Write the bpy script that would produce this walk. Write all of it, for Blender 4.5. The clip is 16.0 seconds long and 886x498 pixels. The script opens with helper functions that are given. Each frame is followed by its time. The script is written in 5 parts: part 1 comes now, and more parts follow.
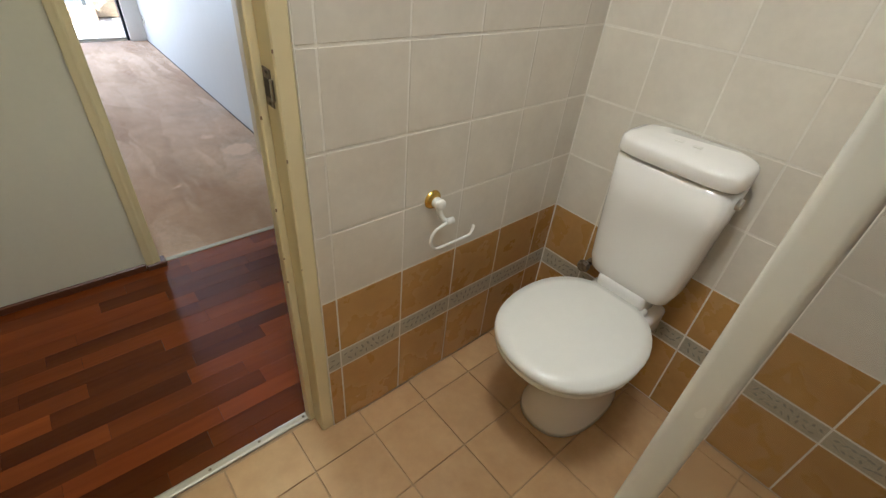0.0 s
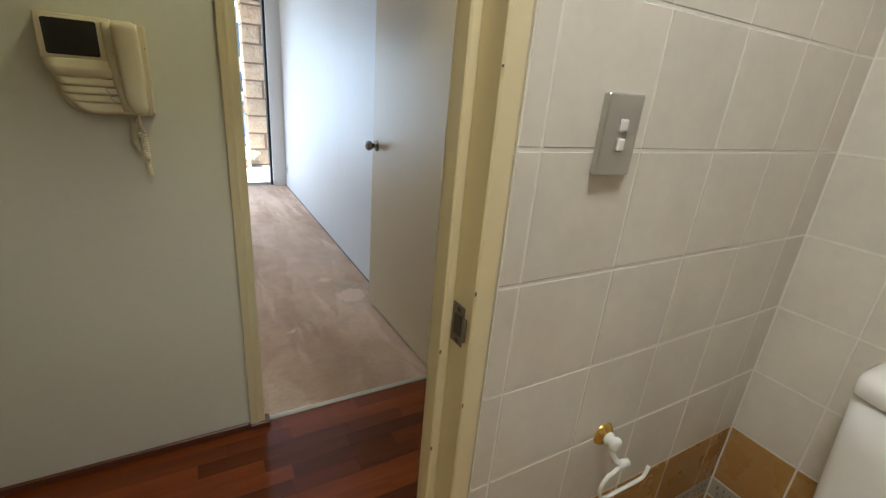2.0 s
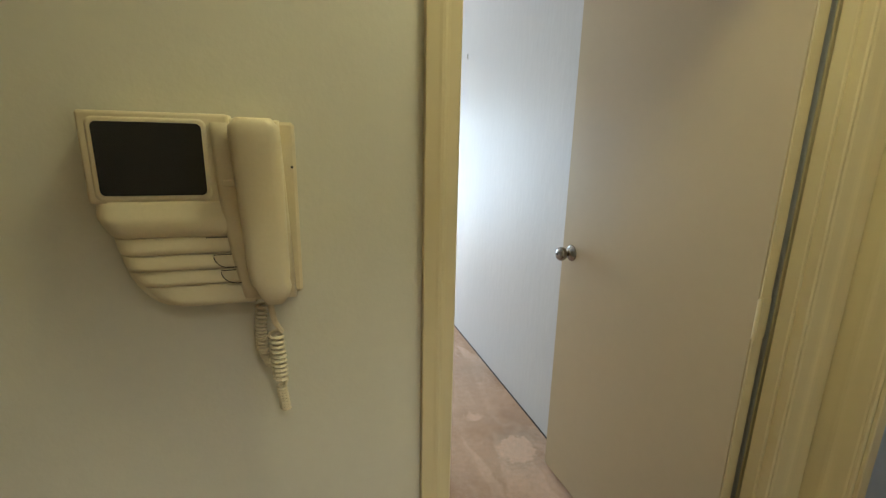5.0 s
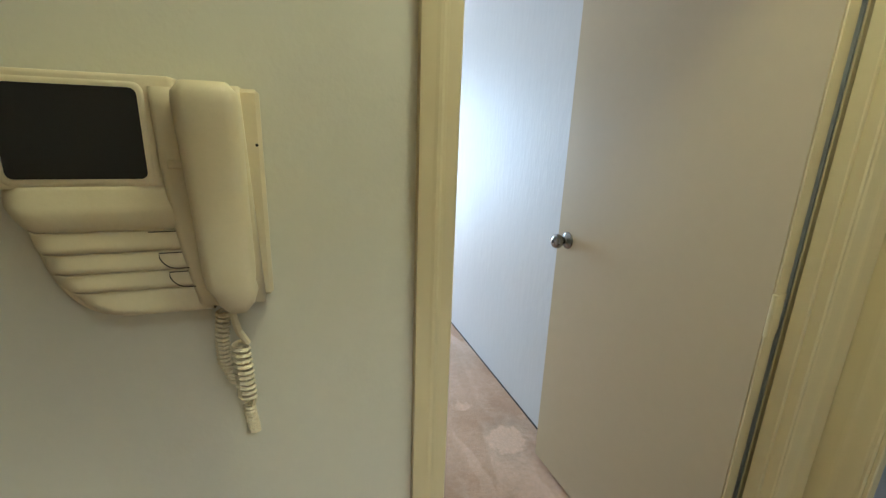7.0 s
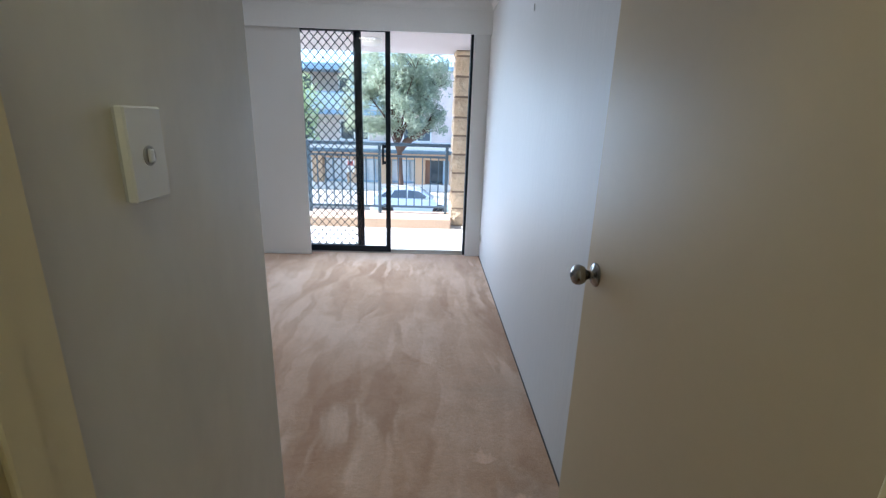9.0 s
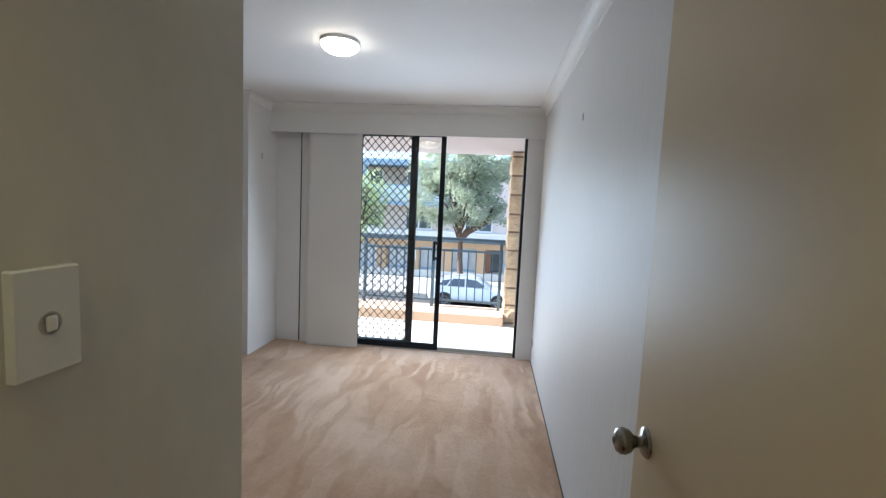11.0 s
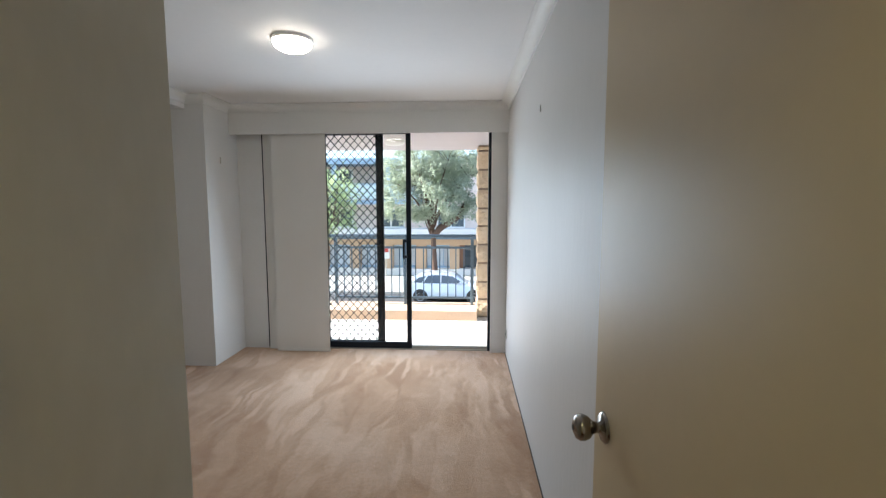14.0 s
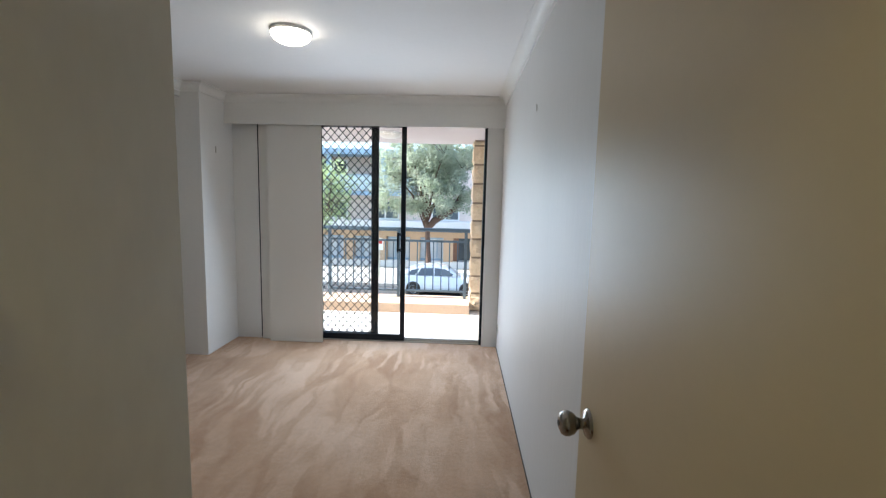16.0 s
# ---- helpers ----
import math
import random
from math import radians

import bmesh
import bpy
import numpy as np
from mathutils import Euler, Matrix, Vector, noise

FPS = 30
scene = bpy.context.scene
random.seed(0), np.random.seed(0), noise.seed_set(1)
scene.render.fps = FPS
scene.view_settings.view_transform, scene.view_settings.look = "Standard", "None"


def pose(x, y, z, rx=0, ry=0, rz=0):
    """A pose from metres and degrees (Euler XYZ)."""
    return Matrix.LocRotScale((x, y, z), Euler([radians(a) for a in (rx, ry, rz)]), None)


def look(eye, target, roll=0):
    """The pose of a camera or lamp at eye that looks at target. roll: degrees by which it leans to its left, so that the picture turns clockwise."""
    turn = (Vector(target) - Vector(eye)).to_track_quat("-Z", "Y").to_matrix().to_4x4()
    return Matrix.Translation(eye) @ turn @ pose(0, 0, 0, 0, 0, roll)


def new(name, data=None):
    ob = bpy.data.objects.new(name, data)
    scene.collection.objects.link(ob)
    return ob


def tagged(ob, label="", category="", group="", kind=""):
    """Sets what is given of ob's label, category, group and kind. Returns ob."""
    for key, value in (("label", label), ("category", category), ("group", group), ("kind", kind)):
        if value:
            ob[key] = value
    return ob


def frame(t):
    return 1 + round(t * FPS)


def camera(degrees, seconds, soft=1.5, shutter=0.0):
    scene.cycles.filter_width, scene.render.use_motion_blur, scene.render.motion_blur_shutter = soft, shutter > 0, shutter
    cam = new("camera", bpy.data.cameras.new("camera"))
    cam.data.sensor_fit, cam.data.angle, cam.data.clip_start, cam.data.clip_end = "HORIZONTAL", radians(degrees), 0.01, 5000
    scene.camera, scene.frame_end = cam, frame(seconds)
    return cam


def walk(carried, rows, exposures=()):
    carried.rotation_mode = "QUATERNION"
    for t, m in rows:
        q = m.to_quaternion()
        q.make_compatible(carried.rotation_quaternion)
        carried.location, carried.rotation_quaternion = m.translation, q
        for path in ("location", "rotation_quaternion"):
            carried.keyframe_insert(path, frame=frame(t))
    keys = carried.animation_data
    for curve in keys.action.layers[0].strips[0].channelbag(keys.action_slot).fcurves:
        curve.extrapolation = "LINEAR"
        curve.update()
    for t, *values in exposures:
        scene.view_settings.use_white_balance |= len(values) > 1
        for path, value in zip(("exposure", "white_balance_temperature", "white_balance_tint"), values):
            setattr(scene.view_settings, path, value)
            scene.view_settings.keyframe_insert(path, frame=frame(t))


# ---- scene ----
cam = camera(90.4, 16.0, soft=1.3)
# seconds, x, y, z, pitch, roll, yaw
ROWS = [
    (0, -0.112, 0.041, 1.290, -36.05, -4.76, -40.06),
    (0.5, -0.173, 0.076, 1.303, -33.47, -4.90, -32.66),
    (1, -0.198, 0.140, 1.322, -28.88, -4.77, -29.74),
    (1.5, -0.186, 0.219, 1.347, -24.57, -4.92, -29.22),
    (2, -0.151, 0.340, 1.379, -20.32, -4.69, -28.76),
    (2.5, -0.108, 0.489, 1.397, -17.14, -3.52, -28.12),
    (3, -0.090, 0.660, 1.407, -15.54, -2.86, -26.98),
    (3.5, -0.136, 0.871, 1.438, -14.75, -2.39, -27.34),
    (4, -0.127, 1.012, 1.438, -13.42, -1.91, -27.14),
    (4.5, -0.160, 1.181, 1.443, -13.10, -1.07, -23.43),
    (5, -0.221, 1.286, 1.443, -13.49, -1.14, -17.13),
    (5.2, -0.257, 1.329, 1.439, -13.54, -1.12, -17.39),
    (7.5, -0.148, 1.385, 1.435, -16.12, -2.00, -18.84),
    (8, 0.001, 1.405, 1.419, -15.84, -2.49, -17.02),
    (8.5, 0.181, 1.547, 1.411, -16.29, -2.53, -9.76),
    (9, 0.326, 1.658, 1.411, -16.21, -1.73, -1.53),
    (9.2, 0.386, 1.704, 1.415, -15.97, -2.22, 1.98),
    (11.3, 0.452, 1.830, 1.528, -2.72, -2.76, 6.54),
    (11.5, 0.478, 1.831, 1.545, -1.10, -2.51, 6.00),
    (12, 0.473, 1.806, 1.547, 0.80, -1.55, 4.33),
    (12.5, 0.485, 1.831, 1.561, 0.79, -0.63, 4.22),
    (13, 0.483, 1.821, 1.544, 0.45, -0.13, 3.78),
    (13.5, 0.483, 1.843, 1.531, -1.13, 0.11, 3.42),
    (14, 0.480, 1.847, 1.496, -5.57, 0.04, 3.02),
    (14.5, 0.475, 1.841, 1.448, -12.70, -0.38, 2.68),
    (15, 0.482, 1.866, 1.430, -15.49, -1.03, 2.65),
    (15.5, 0.478, 1.838, 1.478, -11.84, -1.39, 2.56),
    (16, 0.479, 1.819, 1.516, -6.53, -1.33, 2.34),
]
EXPOSURES = [
    (0.0, 2.82, 5400, 8), (1.5, 2.76, 5400, 7), (2.0, 2.54, 5450, 7), (2.5, 2.39, 5350, 6), (3.0, 2.44, 5250, 2), (3.5, 2.57, 5150, -1), (4.0, 2.65, 5500, 0), (5.0, 2.78, 5850, 5), (5.3, 2.78, 5850, 5),
    (7.5, 3.08, 5100, 4), (8.0, 2.42, 5450, 6), (8.5, 1.92, 5250, 8), (9.0, 1.95, 5300, 9), (11.5, 1.85, 5850, 8), (14.0, 1.85, 6000, 8), (16.0, 1.85, 5900, 8),
]
walk(cam, [(t, pose(x, y, z, 90 + p, r, yaw)) for t, x, y, z, p, r, yaw in ROWS], EXPOSURES)

# ---- world, sun, lights ----
world = bpy.data.worlds.new("sky")
scene.world = world
world.use_nodes = True
wn = world.node_tree
sky = wn.nodes.new("ShaderNodeTexSky")
sky.sky_type = "NISHITA"
sky.sun_disc = False
SUN_EL, SUN_AZ = 38.0, 268.0   # azimuth from +y, clockwise
sky.sun_elevation = radians(SUN_EL)
sky.sun_rotation = radians(SUN_AZ)
wn.nodes["Background"].inputs["Strength"].default_value = 0.15
wn.links.new(sky.outputs["Color"], wn.nodes["Background"].inputs["Color"])


def lamp(name, kind, m, energy, colour=(1, 1, 1), **more):
    data = bpy.data.lights.new(name, kind)
    data.energy, data.color = energy, colour
    if "size" in more:
        data.shape, data.size, data.size_y = "RECTANGLE", more["size"], more["size_y"]
    if "angle" in more:
        data.angle = radians(more["angle"])
    ob = new(name, data)
    ob.matrix_world = m
    return ob


az, el = radians(SUN_AZ), radians(SUN_EL)
sun_from = Vector((math.sin(az) * math.cos(el), math.cos(az) * math.cos(el), math.sin(el)))
lamp("sun", "SUN", look(sun_from * 50, (0, 0, 0)), 5.0, (1.0, 0.95, 0.88), angle=1)
# area lamps standing in for daylight at the openings; bedroom two's window is unseen
lamp("window_daylight", "AREA", look((-0.28, 6.10, 1.12), (-0.28, 3.1, 0.28)), 8.8, (0.80, 0.90, 1.0), size=1.24, size_y=1.36)
lamp("bedroom_two_added_light", "AREA", look((3.0, 6.2, 1.4), (3.0, 0, 0.8)), 4.5, (0.80, 0.90, 1.0), size=1.6, size_y=1.4)


# ---- materials ----
def node(nt, kind, **inputs):
    n = nt.nodes.new(kind)
    for k, v in inputs.items():
        n.inputs[k.replace("_", " ")].default_value = v
    return n


def mat(name, colour, rough=0.5, metal=0.0, spread=0.12, grain=60.0, blotch=3.0, bump=0.05, bump_scale=None, stretch=(1, 1, 1),
        per_object=0.0, hue=None, coat=0.0, spec=0.5, rough_var=0.08, depth=0.002):
    """A surface with variation at two scales: fine grain and broad blotches; hue is the colour that the blotches drift to."""
    m = bpy.data.materials.new(name)
    m.use_nodes = True
    nt = m.node_tree
    b = nt.nodes["Principled BSDF"]
    link = nt.links.new
    tc = nt.nodes.new("ShaderNodeTexCoord")
    mp = nt.nodes.new("ShaderNodeMapping")
    mp.inputs["Scale"].default_value = stretch
    link(tc.outputs["Object"], mp.inputs["Vector"])
    info = nt.nodes.new("ShaderNodeObjectInfo")
    shift = nt.nodes.new("ShaderNodeVectorMath")
    shift.operation = "ADD"
    scl = nt.nodes.new("ShaderNodeVectorMath")
    scl.operation = "SCALE"
    scl.inputs["Scale"].default_value = 37.0 if per_object else 0.0
    comb = nt.nodes.new("ShaderNodeCombineXYZ")
    for a in "XYZ":
        link(info.outputs["Random"], comb.inputs[a])
    link(comb.outputs[0], scl.inputs[0])
    link(mp.outputs[0], shift.inputs[0])
    link(scl.outputs[0], shift.inputs[1])
    big = node(nt, "ShaderNodeTexNoise", Scale=blotch, Detail=4.0, Roughness=0.6)
    fine = node(nt, "ShaderNodeTexNoise", Scale=grain, Detail=3.0, Roughness=0.6)
    link(shift.outputs[0], big.inputs["Vector"])
    link(shift.outputs[0], fine.inputs["Vector"])
    c = Vector(colour)
    h = Vector(hue) if hue else c * (1 - spread)
    mix = nt.nodes.new("ShaderNodeMix")
    mix.data_type = "RGBA"
    ramp = nt.nodes.new("ShaderNodeMapRange")
    ramp.inputs["From Min"].default_value, ramp.inputs["From Max"].default_value = 0.2, 0.8
    link(big.outputs["Fac"], ramp.inputs["Value"])
    link(ramp.outputs[0], mix.inputs["Factor"])
    mix.inputs["A"].default_value = (*c, 1)
    mix.inputs["B"].default_value = (*h, 1)
    hsv = nt.nodes.new("ShaderNodeHueSaturation")
    val = nt.nodes.new("ShaderNodeMapRange")
    val.inputs["To Min"].default_value, val.inputs["To Max"].default_value = 1 - spread, 1 + spread
    link(fine.outputs["Fac"], val.inputs["Value"])
    if per_object:
        pv = nt.nodes.new("ShaderNodeMapRange")
        pv.inputs["To Min"].default_value, pv.inputs["To Max"].default_value = 1 - per_object, 1 + per_object
        link(info.outputs["Random"], pv.inputs["Value"])
        mul = nt.nodes.new("ShaderNodeMath")
        mul.operation = "MULTIPLY"
        link(val.outputs[0], mul.inputs[0])
        link(pv.outputs[0], mul.inputs[1])
        link(mul.outputs[0], hsv.inputs["Value"])
    else:
        link(val.outputs[0], hsv.inputs["Value"])
    link(mix.outputs["Result"], hsv.inputs["Color"])
    link(hsv.outputs[0], b.inputs["Base Color"])
    rr = nt.nodes.new("ShaderNodeMapRange")
    rr.inputs["To Min"].default_value, rr.inputs["To Max"].default_value = max(0.02, rough - rough_var), min(1, rough + rough_var)
    link(big.outputs["Fac"], rr.inputs["Value"])
    link(rr.outputs[0], b.inputs["Roughness"])
    b.inputs["Metallic"].default_value = metal
    b.inputs["Coat Weight"].default_value = coat
    b.inputs["Specular IOR Level"].default_value = spec
    if bump:
        bp = nt.nodes.new("ShaderNodeBump")
        bp.inputs["Strength"].default_value, bp.inputs["Distance"].default_value = bump, depth
        src = fine
        if bump_scale:
            src = node(nt, "ShaderNodeTexNoise", Scale=bump_scale, Detail=2.0)
            link(shift.outputs[0], src.inputs["Vector"])
        link(src.outputs["Fac"], bp.inputs["Height"])
        link(bp.outputs[0], b.inputs["Normal"])
    return m


def carpet(name, middle, dark, light, bleached=(), soiled_or_shaded=()):
    """Cut pile: tufts, and patches of nap brushed to and fro by a vacuum cleaner."""
    m = bpy.data.materials.new(name)
    m.use_nodes = True
    nt = m.node_tree
    b = nt.nodes["Principled BSDF"]
    link = nt.links.new
    tc = nt.nodes.new("ShaderNodeTexCoord")
    warp = node(nt, "ShaderNodeTexNoise", Scale=1.7, Detail=3.0, Roughness=0.6)
    link(tc.outputs["Object"], warp.inputs["Vector"])
    facs = []
    for turn, scale, stretch in ((12, 1.5, (3.4, 0.9, 1)), (-44, 1.7, (3.2, 0.8, 1)), (64, 1.9, (3.6, 0.9, 1))):
        mp = nt.nodes.new("ShaderNodeMapping")
        mp.inputs["Rotation"].default_value = (0, 0, radians(turn))
        mp.inputs["Scale"].default_value = stretch
        add = nt.nodes.new("ShaderNodeVectorMath")
        add.operation = "MULTIPLY_ADD"
        link(warp.outputs["Color"], add.inputs[0])
        add.inputs[1].default_value = (0.22, 0.22, 0)
        link(tc.outputs["Object"], add.inputs[2])
        link(add.outputs[0], mp.inputs["Vector"])
        vo = nt.nodes.new("ShaderNodeTexVoronoi")
        vo.feature = "SMOOTH_F1"
        vo.inputs["Scale"].default_value = scale
        vo.inputs["Smoothness"].default_value = 0.14
        link(mp.outputs[0], vo.inputs["Vector"])
        sep = nt.nodes.new("ShaderNodeSeparateColor")
        link(vo.outputs["Color"], sep.inputs[0])
        facs.append(sep.outputs[0])
    s1 = nt.nodes.new("ShaderNodeMath")
    s2 = nt.nodes.new("ShaderNodeMath")
    link(facs[0], s1.inputs[0])
    link(facs[1], s1.inputs[1])
    link(s1.outputs[0], s2.inputs[0])
    link(facs[2], s2.inputs[1])
    worn = node(nt, "ShaderNodeTexNoise", Scale=1.5, Detail=6.0, Roughness=0.72)
    link(tc.outputs["Object"], worn.inputs["Vector"])
    s3 = nt.nodes.new("ShaderNodeMath")
    s3.operation = "MULTIPLY_ADD"
    s3.inputs[1].default_value = 4.2
    link(worn.outputs["Fac"], s3.inputs[0])
    link(s2.outputs[0], s3.inputs[2])
    tuft = node(nt, "ShaderNodeTexNoise", Scale=330.0, Detail=2.0)
    link(tc.outputs["Object"], tuft.inputs["Vector"])
    mottle = node(nt, "ShaderNodeTexNoise", Scale=42.0, Detail=3.0, Roughness=0.7)
    link(tc.outputs["Object"], mottle.inputs["Vector"])
    rng = nt.nodes.new("ShaderNodeMapRange")
    rng.inputs["From Min"].default_value, rng.inputs["From Max"].default_value = 2.45, 4.85
    link(s3.outputs[0], rng.inputs["Value"])
    ramp = nt.nodes.new("ShaderNodeValToRGB")
    ramp.color_ramp.elements[0].color = (*dark, 1)
    ramp.color_ramp.elements[1].color = (*light, 1)
    e = ramp.color_ramp.elements.new(0.5)
    e.color = (*middle, 1)
    link(rng.outputs[0], ramp.inputs["Fac"])
    sm = nt.nodes.new("ShaderNodeMath")
    link(tuft.outputs["Fac"], sm.inputs[0])
    link(mottle.outputs["Fac"], sm.inputs[1])
    vr = nt.nodes.new("ShaderNodeMapRange")
    vr.inputs["From Min"].default_value, vr.inputs["From Max"].default_value = 0.5, 1.5
    vr.inputs["To Min"].default_value, vr.inputs["To Max"].default_value = 0.8, 1.2
    link(sm.outputs[0], vr.inputs["Value"])
    hsv = nt.nodes.new("ShaderNodeHueSaturation")
    last = ramp.outputs[0]
    # thin pale strokes left by the cleaner's head, here and there
    where = node(nt, "ShaderNodeTexNoise", Scale=1.1, Detail=2.0)
    link(tc.outputs["Object"], where.inputs["Vector"])
    for turn, lo in ((24, 0.46), (-36, 0.50), (70, 0.52)):
        mp = nt.nodes.new("ShaderNodeMapping")
        mp.inputs["Rotation"].default_value = (0, 0, radians(turn))
        mp.inputs["Scale"].default_value = (11.0, 1.5, 1)
        link(add.outputs[0], mp.inputs["Vector"])
        stroke = node(nt, "ShaderNodeTexNoise", Scale=1.0, Detail=1.5, Roughness=0.45)
        link(mp.outputs[0], stroke.inputs["Vector"])
        thin = nt.nodes.new("ShaderNodeMapRange")
        thin.inputs["From Min"].default_value, thin.inputs["From Max"].default_value = 0.57, 0.66
        link(stroke.outputs["Fac"], thin.inputs["Value"])
        place = nt.nodes.new("ShaderNodeMapRange")
        place.inputs["From Min"].default_value, place.inputs["From Max"].default_value = lo, lo + 0.08
        place.inputs["To Max"].default_value = 0.8
        link(where.outputs["Fac"], place.inputs["Value"])
        both = nt.nodes.new("ShaderNodeMath")
        both.operation = "MULTIPLY"
        link(thin.outputs[0], both.inputs[0])
        link(place.outputs[0], both.inputs[1])
        pale = nt.nodes.new("ShaderNodeMix")
        pale.data_type = "RGBA"
        pale.inputs["B"].default_value = (*light, 1)
        link(both.outputs[0], pale.inputs["Factor"])
        link(last, pale.inputs["A"])
        last = pale.outputs["Result"]
    # trodden-in dirt with uneven borders; shade in bedroom two is painted the same way
    for x, y, rad, strength in soiled_or_shaded:
        cloud = node(nt, "ShaderNodeTexNoise", Scale=5.0, Detail=5.0, Roughness=0.7)
        link(tc.outputs["Object"], cloud.inputs["Vector"])
        off = nt.nodes.new("ShaderNodeVectorMath")
        off.operation = "DISTANCE"
        off.inputs[1].default_value = (x, y, 0)
        link(tc.outputs["Object"], off.inputs[0])
        edge = nt.nodes.new("ShaderNodeMath")
        edge.operation = "MULTIPLY_ADD"
        edge.inputs[1].default_value = 0.9
        link(cloud.outputs["Fac"], edge.inputs[0])
        link(off.outputs["Value"], edge.inputs[2])
        mask = nt.nodes.new("ShaderNodeMapRange")
        mask.inputs["From Min"].default_value, mask.inputs["From Max"].default_value = rad + 0.62, rad + 0.30
        mask.inputs["To Max"].default_value = strength
        link(edge.outputs[0], mask.inputs["Value"])
        soil_or_shade = nt.nodes.new("ShaderNodeMix")
        soil_or_shade.data_type = "RGBA"
        soil_or_shade.inputs["B"].default_value = (0.30, 0.20, 0.12, 1)
        link(mask.outputs[0], soil_or_shade.inputs["Factor"])
        link(last, soil_or_shade.inputs["A"])
        last = soil_or_shade.outputs["Result"]
    # pale bleached spots with ragged edges
    for x, y, r in bleached:
        ragged = node(nt, "ShaderNodeTexNoise", Scale=14.0, Detail=4.0, Roughness=0.7)
        link(tc.outputs["Object"], ragged.inputs["Vector"])
        off = nt.nodes.new("ShaderNodeVectorMath")
        off.operation = "DISTANCE"
        off.inputs[1].default_value = (x, y, 0)
        link(tc.outputs["Object"], off.inputs[0])
        edge = nt.nodes.new("ShaderNodeMath")
        edge.operation = "MULTIPLY_ADD"
        edge.inputs[1].default_value = 0.16
        link(ragged.outputs["Fac"], edge.inputs[0])
        link(off.outputs["Value"], edge.inputs[2])
        mask = nt.nodes.new("ShaderNodeMapRange")
        mask.inputs["From Min"].default_value, mask.inputs["From Max"].default_value = r + 0.085, r + 0.065
        mask.inputs["To Max"].default_value = 0.8
        link(edge.outputs[0], mask.inputs["Value"])
        spot = nt.nodes.new("ShaderNodeMix")
        spot.data_type = "RGBA"
        spot.inputs["B"].default_value = (*[c * 1.1 for c in light], 1)
        link(mask.outputs[0], spot.inputs["Factor"])
        link(last, spot.inputs["A"])
        last = spot.outputs["Result"]
    link(last, hsv.inputs["Color"])
    link(vr.outputs[0], hsv.inputs["Value"])
    link(hsv.outputs[0], b.inputs["Base Color"])
    b.inputs["Roughness"].default_value = 0.95
    b.inputs["Specular IOR Level"].default_value = 0.1
    b.inputs["Sheen Weight"].default_value = 0.3
    bp = nt.nodes.new("ShaderNodeBump")
    bp.inputs["Strength"].default_value, bp.inputs["Distance"].default_value = 0.8, 0.006
    link(sm.outputs[0], bp.inputs["Height"])
    link(bp.outputs[0], b.inputs["Normal"])
    return m


def glow(name, colour, strength):
    m = bpy.data.materials.new(name)
    m.use_nodes = True
    b = m.node_tree.nodes["Principled BSDF"]
    b.inputs["Base Color"].default_value = (*colour, 1)
    b.inputs["Emission Color"].default_value = (*colour, 1)
    b.inputs["Emission Strength"].default_value = strength
    return m


def glass(name, colour=(0.97, 0.99, 0.98), rough=0.0):
    m = bpy.data.materials.new(name)
    m.use_nodes = True
    b = m.node_tree.nodes["Principled BSDF"]
    b.inputs["Base Color"].default_value = (*colour, 1)
    b.inputs["Transmission Weight"].default_value = 1.0
    b.inputs["Roughness"].default_value = rough
    b.inputs["IOR"].default_value = 1.3
    return m


M = {}
M["wall"] = mat("painted_plaster", (0.74, 0.735, 0.72), 0.5, spread=0.03, grain=45, blotch=1.5, bump=0.14, bump_scale=160, depth=0.002)
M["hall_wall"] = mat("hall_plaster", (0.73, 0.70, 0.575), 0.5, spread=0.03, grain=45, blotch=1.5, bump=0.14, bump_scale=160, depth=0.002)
# darker than painted_plaster: the long wall's shade is put into its colour
M["long_wall"] = mat("shaded_rolled_plaster", (0.63, 0.625, 0.61), 0.5, spread=0.03, grain=25, blotch=2, bump=0.4, rough_var=0.03, spec=0.35, bump_scale=22, stretch=(1, 1.6, 0.45), depth=0.004)
M["scuffed_wall"] = mat("scuffed_plaster", (0.72, 0.675, 0.565), 0.42, spread=0.05, grain=9, blotch=6, bump=0.2, bump_scale=30, hue=(0.60, 0.555, 0.455), rough_var=0.14, stretch=(1, 1, 0.5))
M["blue_wall"] = mat("pale_grey_paint", (0.60, 0.62, 0.61), 0.55, spread=0.04, grain=45, blotch=1.5, bump=0.12, bump_scale=160)
M["purple"] = mat("purple_paint", (0.06, 0.013, 0.105), 0.5, spread=0.06, grain=40, blotch=1.5, bump=0.1, bump_scale=150)
M["ceiling"] = mat("ceiling_paint", (0.8, 0.8, 0.8), 0.7, spread=0.02, grain=30, blotch=1, bump=0.04, bump_scale=120)
M["cream"] = mat("cream_gloss_paint", (0.75, 0.65, 0.40), 0.3, spread=0.02, grain=14, blotch=3, bump=0.0, rough_var=0.03, hue=(0.71, 0.60, 0.35))
# off-white door: warm, dim lamplight is put into this tan base colour
M["door"] = mat("warm_lit_door_paint", (0.55, 0.448, 0.285), 0.42, spec=0.32, spread=0.03, grain=25, blotch=1.2, bump=0.1, rough_var=0.015, bump_scale=70, depth=0.001)
M["white_trim"] = mat("white_trim_paint", (0.78, 0.78, 0.76), 0.4, spread=0.03, grain=50, blotch=3, bump=0.04)
M["blind"] = mat("blind_fabric", (0.74, 0.73, 0.70), 0.8, spread=0.04, grain=400, blotch=2, bump=0.12, bump_scale=700, depth=0.0005)
